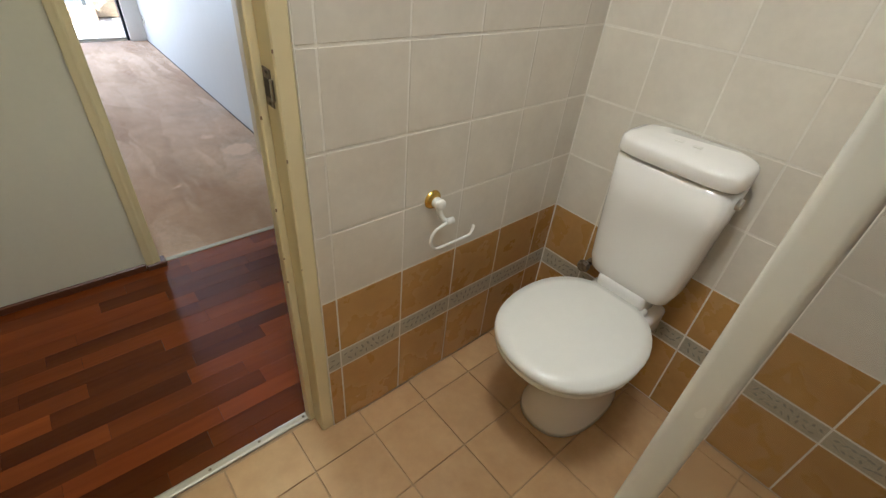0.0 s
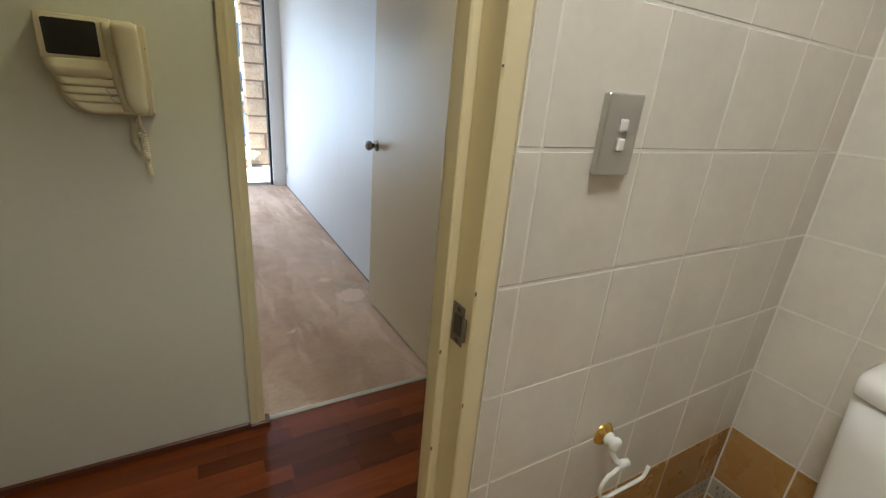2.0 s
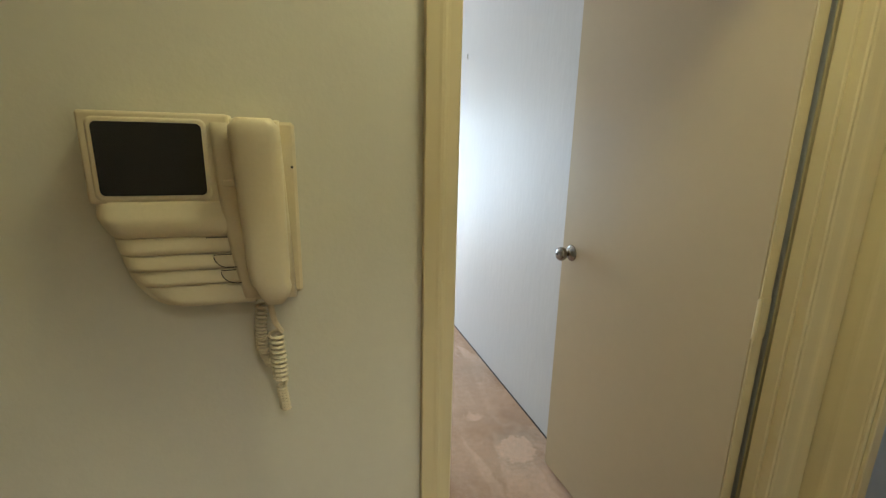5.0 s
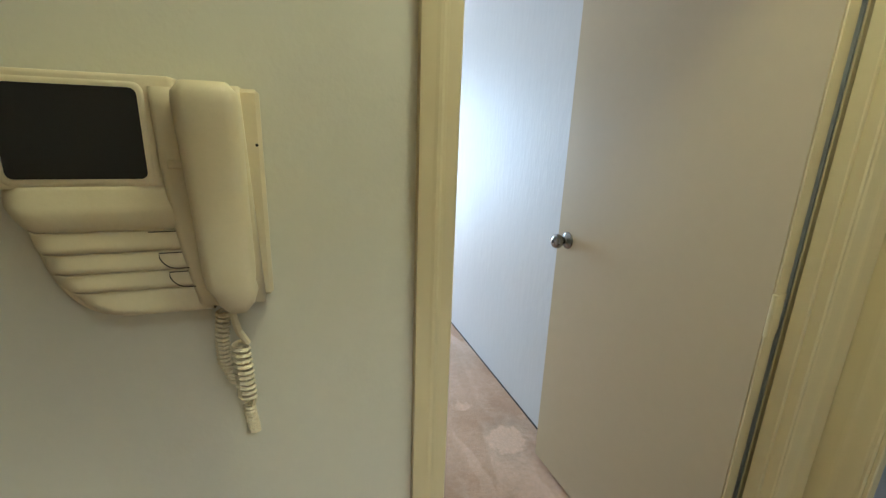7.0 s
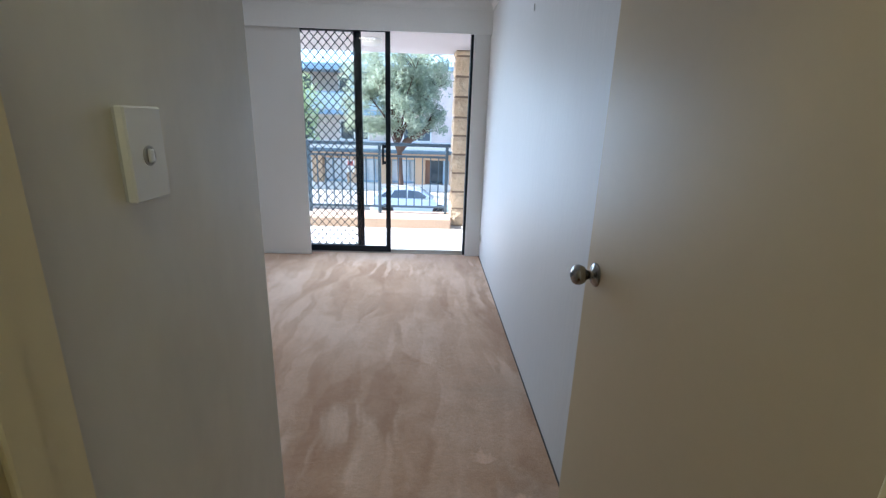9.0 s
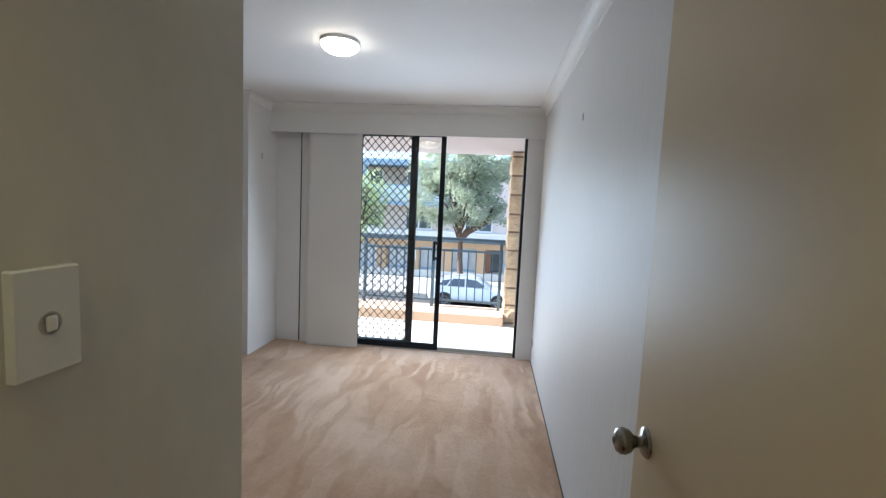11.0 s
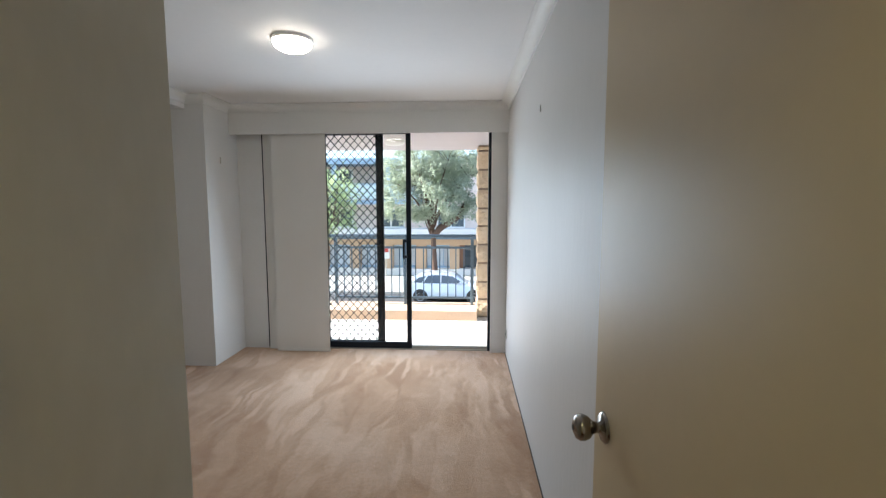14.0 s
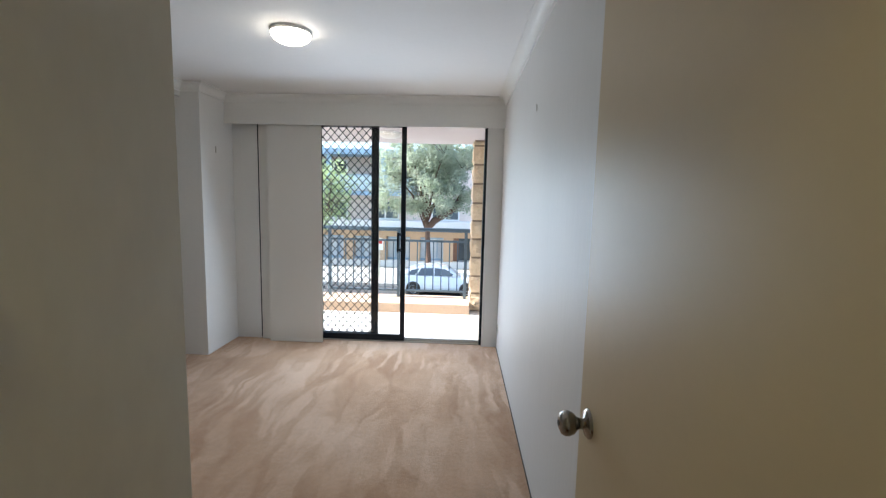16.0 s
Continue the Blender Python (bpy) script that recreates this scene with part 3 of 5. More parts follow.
kid("door_stop", upright(BJ0 - 0.001, BJ0 + 0.017, TW + 0.058, TW + 0.090, b=0.003), M["cream"])
kid("head", box(BJ0 - 0.036, BJ1 + 0.036, TW + 0.003, HS + 0.012, HEAD, HEAD + 0.054, 0.003), M["cream"])
kid("architrave", extrude_profile(moulded(BJ1 + 0.012, BJ1 + 0.075, HS, -0.009), "z", 0, HEAD + 0.03), M["cream"])
kid("architrave", extrude_profile(moulded(BJ0 - 0.075, BJ0 - 0.012, HS, -0.009, -1), "z", 0, HEAD + 0.03), M["cream"])
plate = kid("strike_plate", boxes((BJ1 - 0.0025, BJ1 - 0.0005, TW + 0.022, TW + 0.055, 1.004, 1.072), bevel=0.0008), M["rust"], "tarnished steel strike plate")
hole = boxes((BJ1 - 0.0045, BJ1 - 0.002, TW + 0.026, TW + 0.046, 1.022, 1.054), (BJ1 - 0.004, BJ1 - 0.002, TW + 0.032, TW + 0.039, 1.008, 1.013), (BJ1 - 0.004, BJ1 - 0.002, TW + 0.032, TW + 0.039, 1.063, 1.068))
hole.transform(Matrix.Translation(-fr.location))
part("latch_hole", hole, M["seam"], plate)
lip = boxes((BJ1 - 0.006, BJ1 - 0.001, TW + 0.012, TW + 0.023, 1.018, 1.058), bevel=0.002)
lip.transform(Matrix.Translation(-fr.location))
part("lip", lip, M["chrome"], plate, "bent steel lip")

rnd = random.Random(12)
for k in range(8):
    z, l = rnd.uniform(0.5, 1.5), rnd.uniform(0.003, 0.009)
    if k % 2:
        kid("paint_chip", box(BJ1 - 0.0009, BJ1 + 0.002, TW + 0.0024, TW + 0.0024 + rnd.uniform(0.001, 0.0025), z, z + l, 0.0006), M["chip"], "bare brown wood under chipped paint")
    else:
        kid("paint_chip", box(BJ1 - 0.0176, BJ1 - 0.014, TW + 0.0575, TW + 0.0575 + rnd.uniform(0.001, 0.0025), z, z + l, 0.0006), M["chip"], "bare brown wood under chipped paint")

fr = thing("door_frame", "cream-painted moulded timber frame of the bedroom doorway", "door frame", kind="structure", at=(0.43, HN, 0))
kid("jamb", upright(D0 - 0.030, D0, HN - 0.004, BN + 0.004), M["cream"])
kid("jamb", upright(D1, XR + 0.02, HN - 0.004, HN + 0.052), M["cream"])
kid("rebate", upright(D1 + 0.085, EX - 0.002, HN + 0.052, BN + 0.004), M["cream"])
kid("rebate_bead", upright(D1 + 0.006, D1 + 0.0855, HN + 0.069, HN + 0.074, b=0.001), M["cream"])
kid("door_stop", upright(D0 - 0.001, D0 + 0.008, HN + 0.02, HN + 0.052, b=0.002), M["cream"])
kid("door_stop", upright(D1 - 0.012, D1 + 0.001, HN + 0.02, HN + 0.052, b=0.002), M["cream"])
kid("head", box(D0 - 0.03, XR + 0.02, HN - 0.004, BN + 0.004, HEAD, HEAD + 0.064, 0.003), M["cream"])
kid("architrave", extrude_profile(moulded(-0.052, 0.002, HN, 0.017, -1), "z", 0, HEAD + 0.05), M["cream"])
kid("architrave", extrude_profile(moulded(D1 + 0.010, EX - 0.012, HN, 0.010), "z", 0, HEAD + 0.05), M["cream"])
kid("architrave", box(-0.052, D1 + 0.078, HN - 0.017, HN, HEAD + 0.05, HEAD + 0.11, 0.004), M["cream"])
kid("strike_plate", box(D0 + 0.0005, D0 + 0.0025, HN + 0.058, HN + 0.076, 0.985, 1.035, 0.0006), M["rust"], "tarnished steel strike plate")

fr = thing("door_frame", "cream-painted moulded frame of the second bedroom's doorway", "door frame", kind="structure", at=(EX, J2, 0))
kid("jamb", upright(EX - 0.004, EX + 0.058, J2, J2 + 0.03), M["cream"])
kid("jamb", upright(EX - 0.004, EX + 0.104, 1.03, 1.06), M["cream"])
kid("door_stop", upright(EX + 0.004, EX + 0.022, J2 - 0.009, J2 + 0.001, b=0.002), M["cream"])
kid("head", box(EX - 0.004, EX + 0.104, 1.03, J2 + 0.03, HEAD, HEAD + 0.064, 0.003), M["cream"])
prof = [(p[1] - HN + EX, p[0]) for p in moulded(J2 + 0.008, HN - 0.006, HN, 0.011)]
kid("architrave", extrude_profile(prof, "z", 0, HEAD + 0.05), M["cream"])
prof = [(p[1] - HN + EX, p[0]) for p in moulded(0.985, 1.045, HN, 0.017, -1)]
kid("architrave", extrude_profile(prof, "z", 0, HEAD + 0.05), M["cream"])
kid("strike_plate", box(EX + 0.028, EX + 0.054, J2 - 0.0025, J2 - 0.0005, 1.0, 1.065, 0.0006), M["black_frame"], "black tarnished strike plate")

# skirting and thresholds
sk = thing("baseboard", "low dark-stained timber skirting along the hall wall", "skirting", kind="structure", at=(-1.0, HN, 0))
part("board", box(-1.2, 0.945, -0.014, 0.0, -0.004, 0.032, 0.005), M["skirting"], sk)
part("return", box(0.947, 1.022, -0.022, 0.03, -0.004, 0.026, 0.004), M["skirting"], sk)
part("return", box(D1 + 1.004, D1 + 1.05, -0.030, -0.019, -0.004, 0.030, 0.004), M["skirting"], sk)
part("return", box(D1 + 1.05, EX + 0.981, -0.036, -0.020, -0.004, 0.024, 0.004), M["skirting"], sk)
part("return", box(EX + 0.962, EX + 0.980, -0.10, -0.036, -0.004, 0.030, 0.004), M["skirting"], sk)
sk = thing("threshold_strip", "screwed aluminium strip between timber and bathroom tiles", "threshold", kind="structure", at=(0, 0.885, 0))
part("strip", extrude_profile([(-0.014, -0.004), (-0.013, 0.002), (-0.008, 0.0045), (0.008, 0.0045), (0.013, 0.002), (0.014, -0.004)], "x", BJ0, BJ1), M["aluminium"], sk)
for i in range(6):
    part("screw", lathe([(0, 0.0055), (0.003, 0.0055), (0.0045, 0.0045), (0.0045, 0.003)], 10, Matrix.Translation((0.155 - i * 0.14, 0, 0))), M["rust"], sk)
sk = thing("threshold_strip", "thin metal strip at the carpet's edge in the bedroom doorway", "threshold", kind="structure", at=(0.43, 1.957, 0))
part("strip", extrude_profile([(-0.012, -0.004), (-0.010, 0.003), (0.006, 0.006), (0.012, 0.004), (0.012, -0.004)], "x", D0 - 0.43, D1 - 0.43), M["aluminium"], sk)


# ---- bedroom door ----
HX, HY, FX, FY = 0.797, 2.006, 0.772, 2.815
ang = math.atan2(FY - HY, FX - HX)
wid = math.hypot(FX - HX, FY - HY)
door = thing("bedroom_door", "flush off-white painted timber door standing open against the wall, coloured tan for warm lamplight", "door", at=(HX, HY, 0))
door.rotation_euler = (0, 0, ang)
T0 = 0.036
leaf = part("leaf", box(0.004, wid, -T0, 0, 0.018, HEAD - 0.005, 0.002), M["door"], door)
part("edge_strip", box(-0.001, 0.003, -T0 + 0.001, -0.001, 0.02, HEAD - 0.008, 0.0005), M["cream"], door, "cream-painted hinge edge")
for z in (0.25, 1.05, 1.82):
    part("hinge", boxes((-0.004, -0.0015, -T0 + 0.003, -0.004, z - 0.05, z + 0.05)), M["cream"], door, "painted-over butt hinge")
    part("hinge_pin", tube([(-0.006, 0.006, z - 0.05), (-0.006, 0.006, z + 0.05)], 0.006, 10), M["cream"], door)


def knob_set(parent, x, y, z, sign):
    prof = [(0, 0.066), (0.012, 0.0655), (0.0145, 0.064), (0.0225, 0.061), (0.027, 0.053), (0.0275, 0.045), (0.023, 0.034), (0.014, 0.026), (0.0115, 0.018), (0.013, 0.010), (0.028, 0.007), (0.032, 0.003), (0.0325, 0.0)]
    m = Matrix.Translation((x, y, z)) @ Matrix.Rotation(radians(-90 * sign), 4, "X")
    k = part("door_knob", lathe(prof, 28, m), M["chrome"], parent, "worn steel round door knob", True)
    ring = lathe([(0.0, 0.0675), (0.006, 0.0675), (0.0065, 0.066)], 16, m)
    part("keyhole", ring, M["seam"], k)


knob_set(door, wid - 0.062, 0.0, 1.03, 1)
part("latch_plate", box(wid - 0.0005, wid + 0.001, -0.03, -0.006, 0.99, 1.07), M["chrome"], door)

# bathroom door leaf, swung into the bathroom against the left
bd = thing("bathroom_door", "cream-painted flush bathroom door standing open", "door", at=(BJ0, TW, 0))
bd.rotation_euler = (0, 0, radians(-100))
part("leaf", box(0.004, 0.63, -0.036, 0, 0.012, HEAD - 0.005, 0.002), M["cream"], bd)
knob_set(bd, 0.57, 0.0, 1.03, 1)


# ---- switches and outlets ----
def switch(name, label, m, material, rockers, depth=0.0125, round_rocker=False):
    """A plate in the local xz plane that faces -y."""
    t = thing(name, label, "light switch")
    t.matrix_world = m
    part("plate", boxes((-0.0365, 0.0365, -depth, -0.003, -0.0575, 0.0575), bevel=0.0022), material, t)
    part("backing", box(-0.0345, 0.0345, -0.0032, 0, -0.0555, 0.0555), M["rim_grey"], t, "grey mounting block")
    R = Matrix.Rotation(radians(90), 4, "X")
    for z in rockers:
        at = Matrix.Translation((0, -depth, z)) @ R
        if round_rocker:
            part("rocker_rim", lathe([(0, -0.002), (0.0125, -0.002), (0.0125, 0.0012), (0.0105, 0.0012), (0.0105, 0.0002), (0, 0.0002)], 24, at), M["rim_grey"], t)
            part("rocker", box(-0.006, 0.006, -depth - 0.0045, -depth, z - 0.0085, z + 0.0085, 0.003, 3), M["plastic_white"], t, "white rocker", True)
        else:
            part("rocker_rim", box(-0.0090, 0.0090, -depth - 0.0008, -depth + 0.001, z - 0.0108, z + 0.0108), M["rim_grey"], t)
            part("rocker", box(-0.0075, 0.0075, -depth - 0.0048, -depth, z - 0.0095, z + 0.0095, 0.0035, 3), M["plastic_white"], t, "white rocker", True)
    return t


switch("light_switch", "satin silver plate with two white rockers on pale tiles", pose(0.392, TW - 0.001, 1.333), M["silver"], (0.014, -0.013))
switch("light_switch", "slim white switch plate with one round-edged rocker", pose(SWX + 0.003, 2.234, 1.360, 0, 0, 90), M["plastic_white"], (-0.002,), 0.015, True)
ol = thing("wall_outlet", "small white data outlet low on the bedroom wall", "outlet", at=(XR, 6.142, 0.226))
part("plate", box(-0.009, 0, -0.03, 0.03, -0.04, 0.04, 0.003), M["plastic_white"], ol)
part("socket", box(-0.0105, -0.0085, -0.012, 0.012, -0.012, 0.016, 0.001), M["seam"], ol)
hk = thing("picture_hook", "small metal picture nail in the bedroom wall", "nail", at=(XR, 4.325, 2.03))
part("nail", box(-0.006, 0, -0.002, 0.002, -0.024, 0.012, 0.0008), M["silver"], hk)
hk = thing("picture_hook", "small metal picture nail in the wall pier", "nail", at=(-1.862, 5.98, 1.93))
part("nail", box(0, 0.008, -0.003, 0.003, -0.03, 0.03, 0.001), M["silver"], hk)


# ---- video intercom on the hall wall ----
def intercom():
    t = thing("video_intercom", "yellowed plastic video intercom with handset, on the hall wall", "intercom", at=(-0.350, HN, 1.35))
    # outline on the wall plane, with a rounded lower left corner
    def ring(y, s, dz=0.0):
        out = []
        x0, x1, z1, z0 = -0.113, 0.110, 0.122, -0.122
        pts = [(x0, z1), (x1 - 0.01, z1 - 0.004), (x1, z0), (0.02, z0)]
        for i in range(9):
            a = math.pi / 2 * i / 8
            pts.append((-0.036 - 0.060 * math.sin(a), z0 + 0.095 - 0.095 * math.cos(a)))
        pts.append((-0.110, 0.02))
        for x, z in pts:
            out.append((x * s, y, z * s + dz))
        return out
    body = loft([ring(0.0, 0.995), ring(-0.026, 0.995), ring(-0.034, 0.975), ring(-0.036, 0.95)])
    part("upper_case", box(-0.113, 0.043, -0.0440, -0.010, 0.016, 0.122, 0.004, 2), M["old_plastic"], t, "", True)
    part("body", body, M["old_plastic"], t, "", True)
    part("backplate", box(0.075, 0.118, -0.016, 0.0, -0.118, 0.116, 0.004), M["old_plastic"], t)
    # front below the screen: a broad chin and four shingle-like ribs that curve in to the left
    edges = [(0.022, 0.0), (0.0, 0.001), (-0.027, 0.0135), (-0.046, 0.0185), (-0.073, 0.026), (-0.088, 0.036), (-0.104, 0.048), (-0.119, 0.070)]

    def left(z):
        for (za, oa), (zb, ob) in zip(edges, edges[1:]):
            if z >= zb:
                return -0.113 + oa + (ob - oa) * (za - z) / (za - zb)
        return -0.113 + edges[-1][1]
    grooves = [0.018, -0.027, -0.049, -0.070, -0.090, -0.1185]
    for k, (za, zb) in enumerate(zip(grooves, grooves[1:])):
        bm = bmesh.new()
        rows = []
        swell = 0.010 if k == 0 else 0.0085
        for j in range(13):
            v = j / 12
            z = za + (zb - za) * v
            d = (0.35 + 0.65 * v) ** 0.6 * math.sqrt(max(0.0, 1 - max(0.0, (v - 0.62) / 0.385) ** 2))
            if k == 0:
                d = (0.36 + 0.64 * min(1.0, v / 0.5)) * math.sqrt(max(0.0, 1 - max(0.0, (v - 0.6) / 0.405) ** 2))
            x0 = left(z) + 0.004 * (1 - d)
            x1 = 0.046 + 0.012 * max(0.0, -z / 0.12) ** 1.5
            ring = []
            for c in range(17):
                u = (c / 16) ** 1.6
                x = x0 + (x1 - x0) * u
                e = math.sqrt(max(0.0, 1 - max(0.0, 1 - (x - x0) / 0.024) ** 2))
                ring.append(bm.verts.new((x, -0.028 - 0.0125 * e - swell * d * e, z)))
            rows.append(ring)
        for p, q in zip(rows, rows[1:]):
            for c in range(16):
                bm.faces.new((p[c], p[c + 1], q[c + 1], q[c]))
        # returns to the body along the top, the left and the bottom
        rim = rows[0][::-1] + [w[0] for w in rows[1:]] + rows[-1][1:]
        back = [bm.verts.new((v.co.x + 0.002, -0.024, v.co.z)) for v in rim]
        for c in range(len(rim) - 1):
            bm.faces.new((rim[c], rim[c + 1], back[c + 1], back[c]))
        bmesh.ops.recalc_face_normals(bm, faces=bm.faces)
        part("chin" if k == 0 else "rib", bm, M["old_plastic"], t, "", True)
        if k in (1, 2, 3):
            # outline of a push button at the rib's end
            xa = 0.006 + 0.007 * (k - 1)
            zc, y = (za + zb) / 2, -0.0495
            if k == 1:
                line = [(xa, y + 0.003, za - 0.001), (0.045, y + 0.003, za - 0.001)]
            else:
                line = [(0.047, y + 0.003, za - 0.0015), (xa, y + 0.002, za - 0.0015)]
                line += [(xa + 0.016 * (1 - math.cos(a)), y - 0.0005, za - 0.0015 - 0.0165 * math.sin(a)) for a in [math.pi / 2 * q / 6 for q in range(1, 7)]]
                line += [(0.047, y - 0.0005, za - 0.018)]
            part("button_outline", tube(line, 0.0006, 5), M["seam"], t, "dark seam round a push button")
    # screen
    def rrect(y, x0, x1, z0, z1, r):
        pts = []
        for cx, cz, a0 in ((x1 - r, z1 - r, 0), (x0 + r, z1 - r, 90), (x0 + r, z0 + r, 180), (x1 - r, z0 + r, 270)):
            for k in range(5):
                a = radians(a0 + 22.5 * k)
                pts.append((cx + r * math.cos(a), y, cz + r * math.sin(a)))
        return pts
    part("screen_bezel", loft([rrect(-0.036, -0.1045, 0.0185, 0.019, 0.1155, 0.009), rrect(-0.0442, -0.1045, 0.0185, 0.019, 0.1155, 0.009), rrect(-0.0448, -0.1015, 0.0155, 0.022, 0.1125, 0.008)]), M["old_plastic"], t, "", True)
    part("screen", loft([rrect(-0.043, -0.0985, 0.0130, 0.0255, 0.1100, 0.006), rrect(-0.0456, -0.0985, 0.0130, 0.0255, 0.1100, 0.006)]), M["screen"], t, "dark glossy screen")
    cr = []
    for k in range(13):
        u = k / 12
        z = 0.112 - u * 0.222
        a = 0.021 + 0.022 * u ** 2.2
        cr.append([(a, -0.034, z), (a + 0.002, -0.0475, z), (a + 0.007, -0.0525, z), (a + 0.034, -0.050, z), (a + 0.036, -0.034, z)])
    part("cradle", loft(cr), M["old_plastic"], t, "curved handset cradle", True)
    part("cradle_hook", box(0.030, 0.052, -0.0535, -0.038, 0.034, 0.046, 0.003), M["old_plastic"], t)
    # handset
    secs = []
    for k in range(25):
        u = k / 24
        z = 0.118 - u * 0.234
        left, right = 0.0425 + 0.013 * u, 0.102 + 0.002 * u
        fade = math.sqrt(max(0.0, 1 - max(0.0, (u - 0.80) / 0.205) ** 2)) * math.sqrt(max(0.0, 1 - max(0.0, (0.07 - u) / 0.085) ** 2))
        w = (right - left) / 2 * (0.25 + 0.75 * fade)
        xc = (left + right) / 2 + (0.004 if u > 0.9 else 0)
        d = (0.028 - 0.006 * math.sin(math.pi * u)) * (0.5 + 0.5 * fade)
        secs.append([(xc + w * math.copysign(abs(math.cos(a)) ** 0.5, math.cos(a)), -0.052 - d * math.copysign(abs(math.sin(a)) ** 0.5, math.sin(a)) * (1 if math.sin(a) > 0 else 0.6), z)
                     for a in [2 * math.pi * j / 20 for j in range(20)]])
    part("handset", loft(secs), M["old_plastic"], t, "slightly stained plastic handset", True)
    part("led", lathe([(0, 0.003), (0.0015, 0.0025), (0.0018, 0)], 10, Matrix.Translation((0.1125, -0.016, 0.058)) @ Matrix.Rotation(radians(90), 4, "X")), M["screen"], t)
    # coiled cord: out of the handset's foot, looped down and back
    def coil(path, turns, r, thick):
        pts = []
        n = turns * 9
        for i in range(n + 1):
            u = i / n * (len(path) - 1)
            k = min(int(u), len(path) - 2)
            p = Vector(path[k]).lerp(Vector(path[k + 1]), u - k)
            a = 2 * math.pi * turns * i / n
            pts.append(p + Vector((r * math.cos(a), r * math.sin(a), 0)))
        return tube(pts, thick, 5)
    part("cord", coil([(0.078, -0.036, -0.168), (0.080, -0.036, -0.205), (0.081, -0.035, -0.240)], 10, 0.0085, 0.0030), M["old_plastic"], t, "coiled cord")
    part("cord", coil([(0.081, -0.034, -0.252), (0.085, -0.033, -0.290)], 8, 0.0055, 0.0026), M["old_plastic"], t, "coiled cord")
    part("cord", coil([(0.062, -0.022, -0.130), (0.058, -0.022, -0.165), (0.058, -0.022, -0.195), (0.070, -0.026, -0.222)], 17, 0.0065, 0.0024), M["old_plastic"], t, "coiled cord")
    part("cord_loop", tube([(0.0895, -0.035, -0.240), (0.088, -0.035, -0.246), (0.0865, -0.034, -0.252)], 0.0026, 6), M["old_plastic"], t)
    part("cord_end", tube([(0.078, -0.052, -0.105), (0.076, -0.05, -0.125), (0.0785, -0.04, -0.150), (0.0865, -0.036, -0.168)], 0.004, 8), M["old_plastic"], t)
    return t


intercom()


# ---- bathroom fittings ----
def toilet():
    t = thing("toilet", "white close-coupled toilet with its lid closed, against brown-banded tiles", "toilet", at=(1.13, 0.41, 0))
    # everything local: -x points to the front
    def oval(cx, rx, ry, z, n=40, back=None, sq=2.0):
        pts = []
        for j in range(n):
            a = 2 * math.pi * j / n
            cx_, sy_ = math.cos(a), math.sin(a)
            x = cx + rx * math.copysign(abs(cx_) ** (2 / sq), cx_)
            y = ry * math.copysign(abs(sy_) ** (2 / sq), sy_)
            if back is not None:
                x = min(x, back)
            pts.append((x, y, z))
        return pts
    pan = loft([oval(-0.204, 0.206, 0.126, 0.0, sq=2.4), oval(-0.204, 0.204, 0.123, 0.02, sq=2.4), oval(-0.208, 0.200, 0.112, 0.10), oval(-0.222, 0.198, 0.110, 0.20),
                oval(-0.27, 0.235, 0.140, 0.29), oval(-0.315, 0.245, 0.172, 0.36), oval(-0.325, 0.245, 0.178, 0.385), oval(-0.325, 0.240, 0.174, 0.392)])
    part("pan", pan, M["porcelain"], t, "", True)
    part("shelf", box(-0.24, -0.01, -0.115, 0.115, 0.30, 0.402, 0.025, 4), M["porcelain"], t, "", True)
    seat = loft([oval(-0.365, 0.222, 0.186, 0.394, back=-0.160, sq=2.2), oval(-0.365, 0.226, 0.190, 0.400, back=-0.157, sq=2.2), oval(-0.365, 0.226, 0.190, 0.408, back=-0.157, sq=2.2), oval(-0.365, 0.222, 0.186, 0.413, back=-0.160, sq=2.2)])
    part("seat", seat, M["plastic_white"], t, "white plastic seat", True)
    lid = loft([oval(-0.365, 0.224, 0.188, 0.415, back=-0.150, sq=2.2), oval(-0.365, 0.230, 0.194, 0.420, back=-0.147, sq=2.2), oval(-0.365, 0.231, 0.195, 0.430, back=-0.147, sq=2.2), oval(-0.365, 0.226, 0.190, 0.440, back=-0.150, sq=2.2),
                oval(-0.365, 0.200, 0.165, 0.446, back=-0.18), oval(-0.365, 0.10, 0.08, 0.449)])
    part("lid", lid, M["plastic_white"], t, "closed white plastic lid", True)
    part("hinge_bar", box(-0.185, -0.112, -0.092, 0.092, 0.398, 0.428, 0.008, 3), M["plastic_white"], t, "", True)
    # cistern, wider to the top
    def cis(z, w, d, inset=0.0):
        pts = []
        z += 0.012
        for j in range(40):
            a = 2 * math.pi * j / 40
            x = -0.075 + (d / 2 - inset) * math.copysign(abs(math.cos(a)) ** 0.42, math.cos(a))
            y = (w / 2 - inset) * math.copysign(abs(math.sin(a)) ** 0.42, math.sin(a))
            pts.append((x - (d - 0.15) / 2, y, z))
        return pts
    body = loft([cis(0.432, 0.17, 0.09), cis(0.440, 0.215, 0.125), cis(0.462, 0.252, 0.143), cis(0.50, 0.272, 0.149), cis(0.60, 0.287, 0.152), cis(0.72, 0.301, 0.154), cis(0.842, 0.313, 0.156)])
    cb = part("cistern", body, M["porcelain"], t, "", True)
    part("neck", box(-0.150, -0.012, -0.080, 0.080, 0.385, 0.475, 0.02, 4), M["porcelain"], t, "", True)
    part("seam", loft([cis(0.8405, 0.3136, 0.1566), cis(0.8436, 0.3136, 0.1566)]), M["seam"], t)
